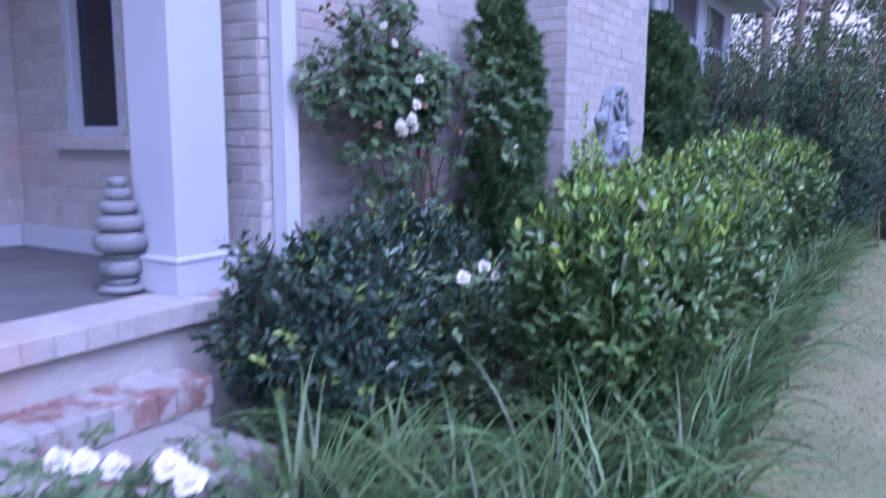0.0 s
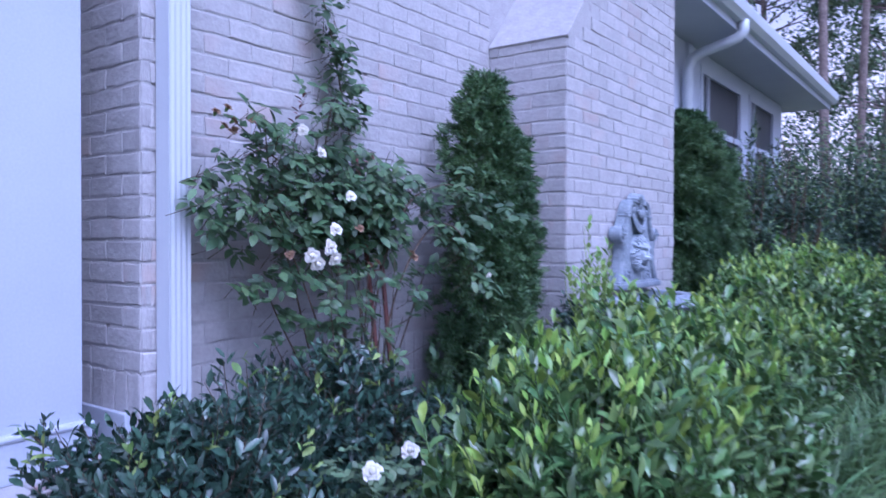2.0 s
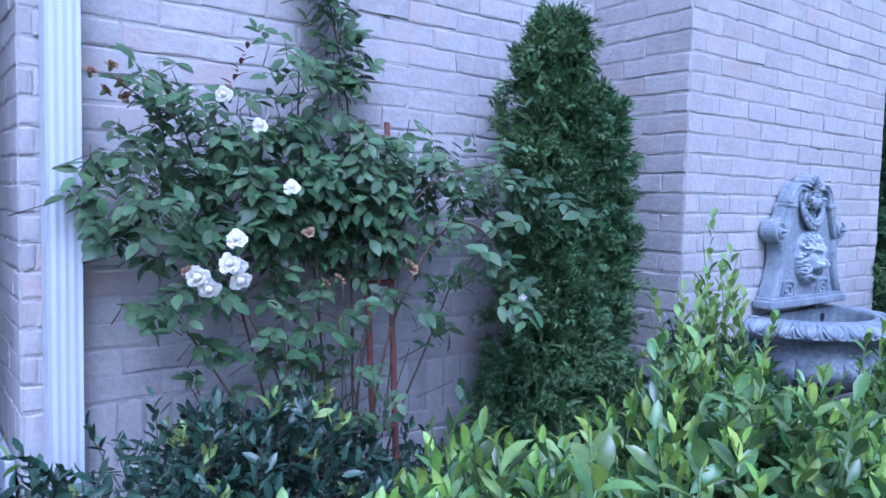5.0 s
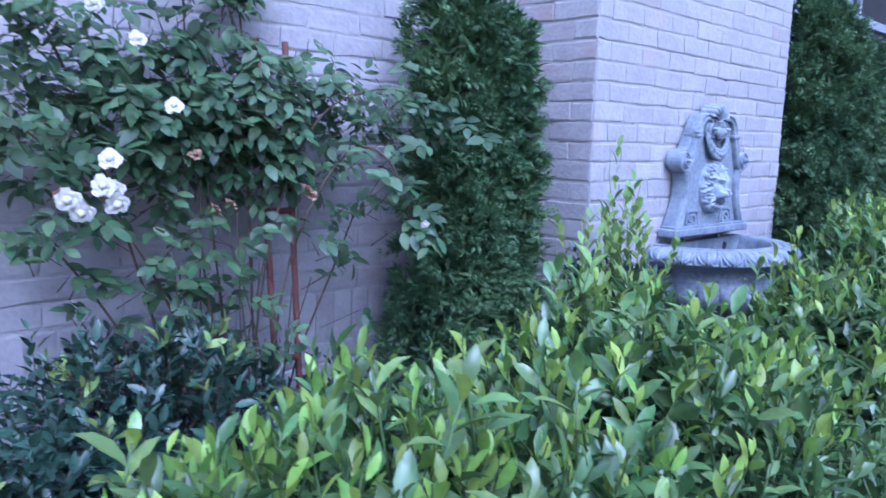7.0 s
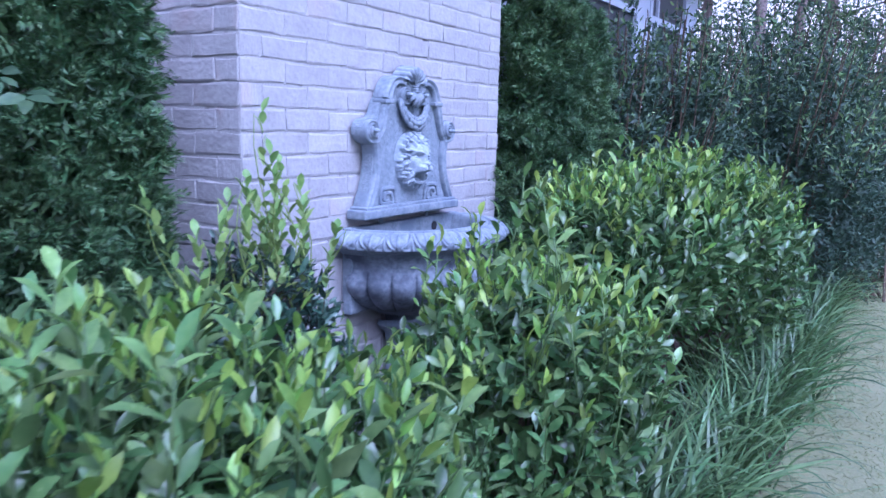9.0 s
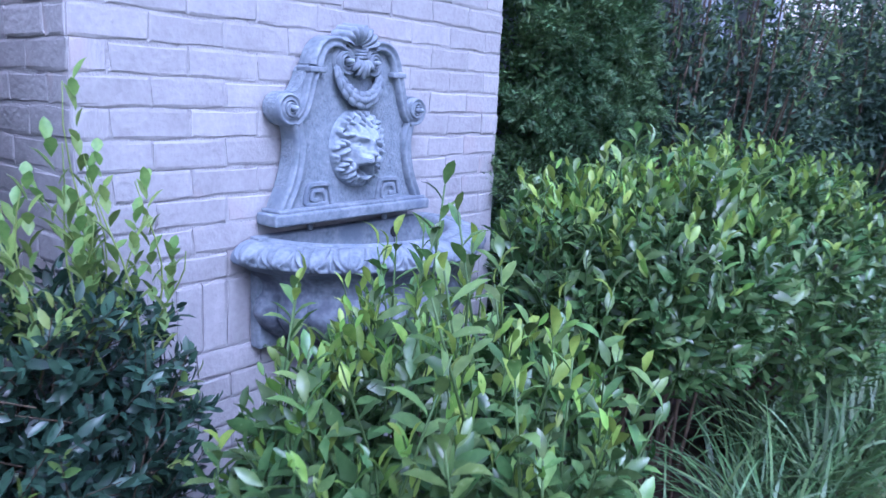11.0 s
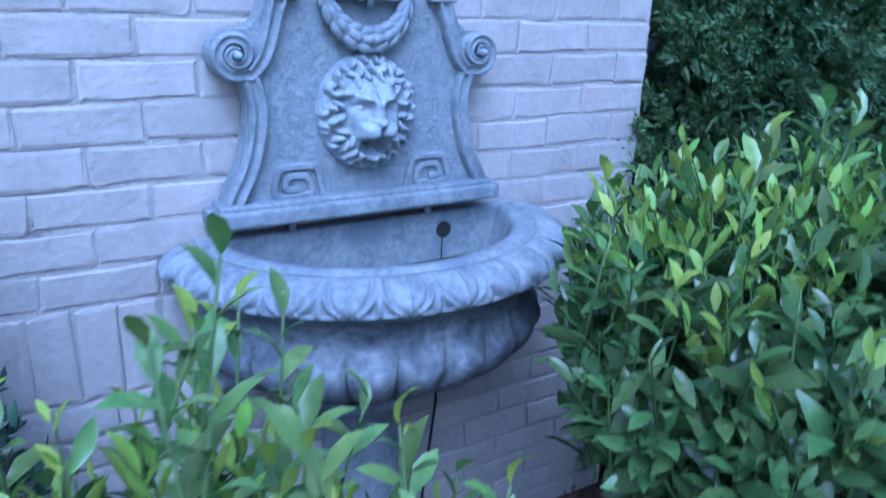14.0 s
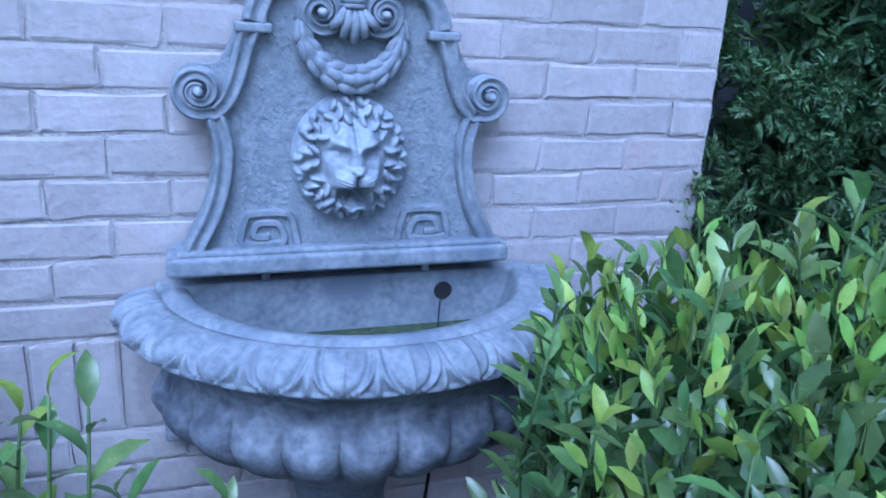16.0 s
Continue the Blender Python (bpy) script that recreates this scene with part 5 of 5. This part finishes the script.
for i, (x, y, z) in enumerate(((-2.15, 2.80, 1.70), (-2.15, 2.83, 1.66), (-2.14, 2.86, 1.68), (-2.15, 2.845, 1.72), (-2.16, 2.88, 1.65), (-2.13, 2.93, 1.69), (-2.14, 2.97, 1.68), (-1.95, 3.35, 1.21), (-1.95, 3.31, 1.20), (-1.98, 3.59, 1.24), (-1.98, 3.61, 1.22), (-2.0, 2.98, 1.24), (-1.96, 3.27, 1.33))):
    place_bloom(rose, (x - OX, y - OY, z), (0.6, math.sin(i), 0.8), DRY, 1.0, "faded brown rose head", "dry_bloom")
V, F = tube([(-.05, -.30, 1.50), (-.04, -.48, 1.60), (-.02, -.60, 1.66), (-.02, -.66, 1.70)], [.003, .0025, .002, .0015], 5)
hang("bloom_stalk", mesh_from("bloom_stalk", V, F, M_STEM, True), rose)
k = 14
q = np.linspace(0, 1, k)
V, F = cloud(np.c_[-0.04 + 0 * q, -0.37 + 0.06 * q, 1.68 + 0.14 * q], np.c_[np.cos(q * 20), np.sin(q * 20), 0.6 + 0 * q], np.tile([0, 0, 1.0], (k, 1)), 0.035, 0.013, LEAF_LONG)
hang("red_shoot", fast_mesh("red_shoot", V, F, M_REDLEAF), rose, "young dark red leaf shoot")


# ---- low white roses ----
def small_rose(c, h, n, blooms, seed):
    gg = np.random.default_rng(seed)
    ob = empty("rose_bush", (c[0], c[1], 0), "low rose bush with dull leaves and white blooms", "rose", group="low roses")
    P = np.c_[gg.normal(0, .13, n), gg.normal(0, .13, n), gg.uniform(0.3, 1.05, n) * h]
    D = np.c_[gg.normal(0, .8, n), gg.normal(0, .8, n), gg.normal(-.1, .4, n)]
    Nn = unit(np.c_[gg.normal(0, .3, n), gg.normal(0, .3, n), np.full(n, 0.9)])
    bp, bd, bn, bl = compound(P, D, Nn, 5, gg.uniform(0.024, 0.040, n), seed + 1)
    V, F = cloud(bp, bd, bn, bl, bl * 0.62, LEAF_ROSE)
    tagged(hang("foliage", fast_mesh("foliage", V, F, M_PALEROSE), ob), kind="stuff")
    A = np.c_[gg.normal(0, .02, (n // 6, 2)), np.full(n // 6, -0.01)]
    tagged(hang("cane", sticks(A, P[:n // 6], 0.004, 0.002, "canes", M_GREENSTEM), ob), kind="stuff")
    for i, (x, y, z, s) in enumerate(blooms):
        pos = (x - c[0], y - c[1], z)
        place_bloom(ob, pos, (0.7, -0.6, 0.5 + 0.3 * math.sin(i * 3)), BLOOM[2], s * 0.85, "white rose")
        V, F = tube([(0, 0, 0.05), (pos[0] * .6, pos[1] * .6, z * .6), pos], [.003, .0025, .002], 5)
        hang("bloom_stalk", mesh_from("bloom_stalk", V, F, M_GREENSTEM, True), ob)
    return ob


small_rose((-1.45, 2.86), 0.66, 360, [(-1.48, 2.96, 0.69, 1.1), (-1.48, 2.80, 0.67, 1.15), (-1.46, 3.02, 0.645, 0.8)], 600)
small_rose((-1.42, 1.27), 0.5, 430, [(-1.62, 1.30, 0.49, 1.1), (-1.52, 1.30, 0.51, 1.1), (-1.46, 1.33, 0.505, 1.1), (-1.27, 1.32, 0.555, 1.2), (-1.20, 1.31, 0.55, 1.2)], 620)


# ---- liriope clumps ----
def liriope_mesh(seed, n=100, h=0.56):
    g = np.random.default_rng(seed)
    a = g.uniform(0, 6.283, n)
    L = h * g.uniform(0.7, 1.25, n)
    f0, f1 = g.uniform(0.02, 0.5, n), g.uniform(1.2, 2.6, n)
    w = g.uniform(0.0036, 0.0068, n)
    b = np.c_[g.normal(0, .05, n), g.normal(0, .05, n), np.full(n, -0.01)]
    o = np.c_[np.cos(a) + 0.15, np.sin(a), np.zeros(n)]
    o /= np.linalg.norm(o, axis=1)[:, None]
    s = np.c_[-o[:, 1], o[:, 0], 0.35 * g.normal(size=n)]
    V, K, p = [], 9, b.copy()
    for k in range(K):
        q = k / (K - 1)
        if k:
            ang = f0 + (f1 - f0) * (q - 0.5 / (K - 1)) ** 1.5
            p = p + (L / (K - 1))[:, None] * (o * np.sin(ang)[:, None] + np.array([0, 0, 1.0]) * np.cos(ang)[:, None])
        ww = w * (1 - q ** 2.5) + 0.0004
        V += [p - s * ww[:, None], p + s * ww[:, None]]
    V = np.stack(V, 1).reshape(-1, 3)
    V[:, 2] = np.maximum(V[:, 2], -0.012)
    F = np.array([(2 * k, 2 * k + 1, 2 * k + 3, 2 * k + 2) for k in range(K - 1)])
    F = (F[None] + (np.arange(n) * 2 * K)[:, None, None]).reshape(-1, 4)
    return fast_mesh("liriope_clump", V, F, M_LIRI)


LIRI = [liriope_mesh(700 + i) for i in range(6)]
BLADE = [liriope_mesh(740 + i, 1, 0.68) for i in range(8)]
g = random.Random(8)
spots = []
y = 1.75
while y < 9.6:
    spots += [(-0.62 + g.uniform(-.05, .05), y), (-0.82 + g.uniform(-.05, .05), y + 0.16)]
    y += g.uniform(0.38, 0.50)
for i in range(4):
    spots.append((-0.98 - 0.22 * i + g.uniform(-.04, .04), 2.06 + 0.05 * i + g.uniform(-.06, .06)))
for i in range(3):
    spots.append((-0.90 - 0.22 * i, 1.74 + 0.05 * i + g.uniform(-.07, .07)))
for i in range(3):
    spots.append((-1.02 - 0.18 * i, 1.16 + g.uniform(-.05, .05)))
for i, (x, y) in enumerate(spots):
    s = g.uniform(0.85, 1.12)
    ob = empty("liriope_clump", (x, y, 0.01))
    tagged(hang("blade", LIRI[i % 6], ob, m=Matrix.Rotation(g.uniform(-0.7, 0.7), 4, 'Z') @ Matrix.Diagonal((s, s, s, 1))), kind="stuff")
    for k in range(7):
        hang("long_blade", BLADE[(i + k) % 8], ob, m=Matrix.Rotation(k * 0.9 + g.uniform(-.3, .3), 4, 'Z') @ Matrix.Diagonal((s, s, s, 1)))
    tagged(ob, "arching grassy green liriope clump edging the bed", "border grass", group="liriope border")

# ---- lawn blades ----
gg = np.random.default_rng(21)
n = 125000
yy = 1.0 + 11 * gg.random(n) ** 1.3 + gg.normal(0, 0.45, n)
xx = -0.60 + 2.9 * gg.random(n) ** 1.2
edge = gg.random(n) < 0.12
yy = np.where(edge, 1.2 - np.abs(gg.normal(0, 0.9, n)), yy)
xx = xx + np.where(gg.random(n) < 0.15, np.abs(gg.normal(0, 1.2, n)), 0)
pa = np.sin(xx * 3.1 + 1) * np.sin(yy * 2.3) + 0.6 * np.sin(xx * 7 + yy * 5)
ok = (pa + gg.normal(0, 0.9, n) > -0.9) & (xx > -0.50 + 0.05 * np.sin(yy * 5) + gg.normal(0, .03, n))
xx, yy = xx[ok], yy[ok]
n = len(xx)
D = unit(np.c_[gg.normal(0, .8, n), gg.normal(0, .8, n), gg.uniform(0.15, 0.7, n)])
V, F = cloud(np.c_[xx, yy, np.full(n, -0.006)], D, gg.normal(size=(n, 3)), gg.uniform(0.018, 0.044, n), 0.0036, LEAF_TRI)
tagged(hang("lawn_grass", fast_mesh("lawn_grass", V, F, M_GRASS)), "short dry tan and green lawn grass", "grass", kind="stuff")

# mulch flakes
n = 5000
P = np.c_[gg.uniform(-2.3, -0.5, n), gg.uniform(1.0, 7.5, n), gg.uniform(0.005, 0.035, n)]
V, F = cloud(P, np.c_[gg.normal(size=(n, 2)), gg.normal(0, .2, n)], np.c_[gg.normal(0, .3, (n, 2)), np.ones(n)], gg.uniform(0.02, 0.06, n), gg.uniform(0.006, 0.015, n), LEAF_TRI)
tagged(hang("mulch_flakes", fast_mesh("mulch_flakes", V, F, M_MULCH)), "loose brown bark and needle litter on the bed", "mulch", kind="stuff")


# ---- tall shrubs beyond the hedge ----
def big_shrub(c, r, top, n, seed, light=0.25):
    g = np.random.default_rng(seed)
    ob = empty("tall_shrub", (c[0], c[1], 0), "tall dark fine-leaved evergreen shrub beside the sun room", "shrub", group="tall shrubs")
    zc = top * 0.5
    m = max(6, int(26 * r[0] * r[1] * top / 3) + 6)
    Ps, Os, Hs = [], [], []
    for k in range(m):
        a, q = k * 2.4, math.sqrt((k + 0.5) / m)
        h = top * (1.06 - 0.42 * q ** 2) * g.uniform(0.80, 1.05)
        w = g.uniform(0.20, 0.34) * min(1.0, max(r[0], 0.5))
        p, o = shell_points((r[0] * 0.86 * q * math.cos(a), r[1] * 0.86 * q * math.sin(a), h * 0.56), (w, w, h * 0.44), n // m, 0.14, -0.9, seed + 31 * k, (0.55, 1.1), 2.1)
        Ps.append(p); Os.append(o); Hs.append(np.full(len(p), h))
    P, out, H = np.vstack(Ps), np.vstack(Os), np.concatenate(Hs)
    fill, fo = shell_points((0, 0, zc * 0.85), (r[0] * 0.9, r[1] * 0.9, zc * 0.8), n // 3, 0.1, -0.98, seed + 3, (0.3, 0.9))
    P, out, H = np.vstack([P, fill]), np.vstack([out, fo]), np.r_[H, np.full(len(fill), top * 2)]
    D = unit(out * 0.7 + np.array([0, 0, 0.75]) + 0.45 * g.normal(size=out.shape))
    lp, ld, ln, ls, lh, sl = shoots(P, D, seed + 1, 9, 0.24, 0.064, 0.016, (0.4, 0.95))
    # lighter leaves grow more frequent towards each plume's top, none in the fill
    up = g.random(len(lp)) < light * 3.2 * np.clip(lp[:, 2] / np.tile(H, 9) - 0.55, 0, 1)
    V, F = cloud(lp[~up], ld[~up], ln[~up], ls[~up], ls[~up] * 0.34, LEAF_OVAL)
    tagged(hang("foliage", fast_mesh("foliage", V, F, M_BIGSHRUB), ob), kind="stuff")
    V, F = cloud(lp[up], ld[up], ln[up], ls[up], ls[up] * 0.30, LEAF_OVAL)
    tagged(hang("top_foliage", fast_mesh("top_foliage", V, F, M_SHRUBTOP), ob, "lighter green leaves towards the top"), kind="stuff")
    tips, _ = shell_points((0, 0, zc), (r[0], r[1], top - zc), 70, 0.1, -0.2, seed + 7, (0.6, 0.95))
    tagged(hang("branch", sticks(np.c_[g.normal(size=(len(tips), 2)) * 0.12, np.full(len(tips), -0.01)], tips, 0.016, 0.004, "branches", M_STEM), ob), kind="stuff")
    return ob


big_shrub((-1.62, 8.35), (0.62, 0.80), 2.30, 1950, 800, 0.3)
big_shrub((-1.80, 7.80), (0.36, 0.42), 2.20, 1014, 790, 0.3)
big_shrub((-1.05, 9.3), (0.80, 0.8), 2.35, 1989, 820, 0.35)
big_shrub((-1.25, 10.6), (1.0, 0.9), 2.75, 1989, 840, 0.45)
big_shrub((-0.62, 10.3), (0.55, 0.7), 2.0, 1131, 860, 0.3)
big_shrub((-0.95, 14.6), (0.9, 0.8), 3.5, 1170, 870, 0.6)
big_shrub((-2.3, 12.9), (1.2, 1.0), 3.0, 1521, 880, 0.45)
big_shrub((0.95, 14.0), (0.9, 0.8), 0.75, 702, 890, 0.3)
big_shrub((0.55, 11.0), (0.42, 0.35), 0.42, 304, 897, 0.5)
big_shrub((-0.12, 11.2), (0.22, 0.25), 0.40, 187, 898, 0.5)
big_shrub((-0.2, 17.0), (1.6, 1.1), 2.1, 1053, 895, 0.45)


# ---- planter with yellow chrysanthemums ----
planter = empty("planter", (0.16, 11.6, 0), "dark square planter full of yellow chrysanthemums on the lawn edge", "planter")
bmm = bmesh.new()
bmesh.ops.create_cone(bmm, cap_ends=True, segments=4, radius1=0.26, radius2=0.36, depth=0.66, matrix=Matrix.Translation((0, 0, 0.33)) @ Matrix.Rotation(radians(45), 4, 'Z'))
bmesh.ops.bevel(bmm, geom=list(bmm.edges), offset=0.012, segments=2, affect='EDGES')
part("pot", bmm, M_POT, planter)
bmm = bmesh.new()
box(bmm, -.285, .285, -.285, .285, 0.64, 0.71, 0.012)
part("pot_rim", bmm, M_POT, planter)
P, out = shell_points((0, 0, 0.80), (0.36, 0.36, 0.30), 420, 0.06, -0.1, 900, (0.85, 1.03), 2.0)
lp, ld, ln, ls, lh, sl = shoots(P * [1, 1, 1], out, 901, 6, 0.08, 0.05, 0.02)
V, F = cloud(lp, ld, ln, ls, ls * 0.45, LEAF_OVAL)
tagged(hang("mum_foliage", fast_mesh("mum_foliage", V, F, M_BIGSHRUB), planter), kind="stuff")
sel = out[:, 2] > 0.05
Pm = P[sel][:150] + out[sel][:150] * 0.03
bp = np.repeat(Pm, 9, 0)
aa = np.tile(np.arange(9) * 0.698, len(Pm))
bo = np.repeat(out[sel][:150], 9, 0)
V, F = cloud(bp, around(bo, np.full(len(bp), 1.15), aa), bo, 0.030, 0.016, LEAF_OVAL)
tagged(hang("mum_blooms", fast_mesh("mum_blooms", V, F, M_MUM), planter, "yellow daisy-like blooms"), kind="stuff")
hoop = empty("barrel_arch", (0.35, 12.6, 0), "dark curved wooden hoop standing behind the planter", "garden arch")
a = np.linspace(0, math.pi, 24)
V, F = tube(np.c_[0.62 * np.cos(a), 0 * a, 0.55 + 0.62 * np.sin(a)], 0.07, 8)
V[:, 1] *= 2.2
hang("hoop", mesh_from("hoop", V, F, M_POT, True), hoop)
for s in (-1, 1):
    boxpart("hoop_leg", M_POT, hoop, (s * 0.62 - 0.06, s * 0.62 + 0.06, -0.12, 0.12, 0, 0.56), 0.008)


# ---- trees beyond ----
def tree(c, h, rad, crown0, crown_r, clumps, leaves, seed, label, cat="tree", leaf=0.12, lean=0.0):
    g = np.random.default_rng(seed)
    ob = empty("pine_tree" if cat == "pine" else "tree", (c[0], c[1], 0), label, cat, group="trees beyond the lawn")
    q = np.linspace(0, 1, 12)
    line = np.c_[lean * h * q + 0.10 * np.sin(q * 5 + seed), 0.12 * np.sin(q * 4 + seed * 2), -0.05 + q * h]
    V, F = tube(line, rad * (1.15 - 0.85 * q + 0.35 * np.exp(-q * 30)), 12)
    hang("trunk", mesh_from("trunk", V, F, M_BARK, True), ob)
    A, B, C = [], [], []
    for k in range(clumps):
        z = crown0 + (h * 1.04 - crown0) * g.random() ** 0.9
        base = np.array([np.interp(z * 0.95, line[:, 2], line[:, 0]), np.interp(z * 0.95, line[:, 2], line[:, 1]), z * 0.95])
        a = g.uniform(0, 6.283)
        rr = crown_r * g.uniform(0.25, 1.0) * (1.05 - 0.6 * abs((z - crown0) / (h - crown0) - 0.4))
        tip = base + np.array([math.cos(a) * rr, math.sin(a) * rr, g.uniform(-.1, .35) * rr + 0.05 * z])
        A.append(base); B.append(tip); C.append(tip)
    tagged(hang("limb", sticks(A, B, rad * 0.22, rad * 0.05, "limbs", M_BARK), ob), kind="stuff")
    C = np.array(C)
    k = g.integers(0, len(C), leaves)
    sz = crown_r * 0.105
    P = C[k] + g.normal(size=(leaves, 3)) * [sz, sz, sz * 0.6] * (0.5 + g.random(len(C))[k])[:, None]
    V, F = cloud(P, g.normal(size=(leaves, 3)) + [0, 0, -.2], g.normal(size=(leaves, 3)) + [0, 0, .8], leaf * g.uniform(0.6, 1.3, leaves), leaf * 0.5, LEAF_TRI)
    tagged(hang("crown", fast_mesh("crown", V, F, M_TREELEAF), ob), kind="stuff")
    return ob


PINE = "tall slender pine with bare straight trunk and high crown"
tree((-2.9, 19.0), 17, 0.105, 8.5, 2.4, 40, 4000, 901, PINE, "pine")
tree((-2.4, 20.5), 19, 0.093, 10, 2.4, 36, 4000, 903, PINE, "pine", lean=0.01)
tree((-0.35, 21.0), 19, 0.118, 10, 2.2, 36, 4000, 905, PINE, "pine", lean=0.012)
tree((0.85, 24.0), 20, 0.093, 11, 2.2, 30, 4000, 907, PINE, "pine")
tree((1.25, 20.0), 19, 0.124, 11, 2.2, 30, 4000, 909, PINE, "pine", lean=0.008)
tree((3.4, 25.0), 20, 0.118, 10, 2.6, 30, 7000, 911, PINE, "pine")
OAK = "leafy broadleaf tree with loose open crown"
tree((-2.2, 24.0), 9.5, 0.18, 2.6, 2.9, 46, 10000, 921, OAK, leaf=0.16)
tree((-6.0, 27.0), 10.5, 0.2, 2.5, 3.8, 46, 11000, 923, OAK, leaf=0.17)
tree((3.2, 21.0), 7.5, 0.15, 2.0, 2.0, 40, 6500, 925, OAK, leaf=0.14)
tree((7.5, 27.0), 10, 0.2, 2.0, 3.6, 46, 12000, 927, OAK, leaf=0.2)
tree((-0.6, 31.0), 6.0, 0.18, 1.2, 3.2, 50, 12000, 929, OAK, leaf=0.18)
tree((4.0, 36.0), 6.5, 0.18, 1.0, 4.0, 50, 12000, 931, OAK, leaf=0.2)
tree((-12.0, 34.0), 13, 0.25, 2.0, 5.0, 60, 15000, 933, OAK, leaf=0.24)
tree((14.0, 34.0), 13, 0.25, 2.0, 5.0, 60, 15000, 935, OAK, leaf=0.24)

# ---- neighbouring house ----
nh = empty("neighbour_house", (3.2, 40.0, 0), "pale distant neighbouring house with porch rail behind the trees", "house")
boxpart("house_wall", M_FARWALL, nh, (-4, 6, 0, 8, -0.1, 4.2), 0.02)
V = [(-4.5, -.6, 4.2), (6.5, -.6, 4.2), (6.5, 8.6, 4.2), (-4.5, 8.6, 4.2), (-4.5, 4, 6.6), (6.5, 4, 6.6)]
hang("house_roof", mesh_from("house_roof", V, [(0, 1, 5, 4), (2, 3, 4, 5), (0, 4, 3), (1, 2, 5), (3, 2, 1, 0)], M_ROOF), nh)
for i, x in enumerate((-2.6, 0.2, 2.8)):
    w = boxpart("house_window", M_TRIM, nh, (x - .55, x + .55, -.08, -.005, 1.2, 2.9), 0.01)
    boxpart("house_pane", M_GLASS, w, (x - .45, x + .45, -.1, -.081, 1.3, 2.8), 0)
for k in range(24):
    boxpart("baluster", M_TRIM, nh, (-3.8 + k * 0.3, -3.74 + k * 0.3, -1.55, -1.5, 0.6, 1.45), 0)
boxpart("hand_rail", M_TRIM, nh, (-3.9, 3.4, -1.58, -1.47, 1.45, 1.55), 0.01)
boxpart("deck", M_FARWALL, nh, (-4, 3.5, -1.7, -0.002, -0.1, 0.6), 0.01)

# ---- stacked stone ornament on the porch ----
orn = empty("stone_ornament", (-2.62, 2.17, 0.598), "grey stacked carved stone garden ornament on the porch", "ornament")
zz = 0.0
for i, (r, h, nm) in enumerate(((.088, .035, "foot"), (.060, .03, "neck"), (.078, .075, "tier"), (.064, .025, "neck"), (.098, .085, "tier"), (.086, .07, "tier"), (.068, .058, "tier"), (.050, .05, "tier"), (.034, .045, "tier"))):
    bmm = bmesh.new()
    bmesh.ops.create_uvsphere(bmm, u_segments=24, v_segments=12, radius=1)
    for v in bmm.verts:
        f = 1 + 0.05 * math.sin(6 * math.atan2(v.co.y, v.co.x) + i) * (1 - v.co.z ** 2)
        s = (1 - abs(v.co.z) ** 3) ** 0.34
        l = math.hypot(v.co.x, v.co.y) or 1
        v.co = Vector((v.co.x / l * r * s * f, v.co.y / l * r * s * f, zz + h / 2 + v.co.z * h * 0.5))
    part(nm, bmm, M_CAIRN, orn, smooth=True)
    zz += h * 0.93

lay_bricks()
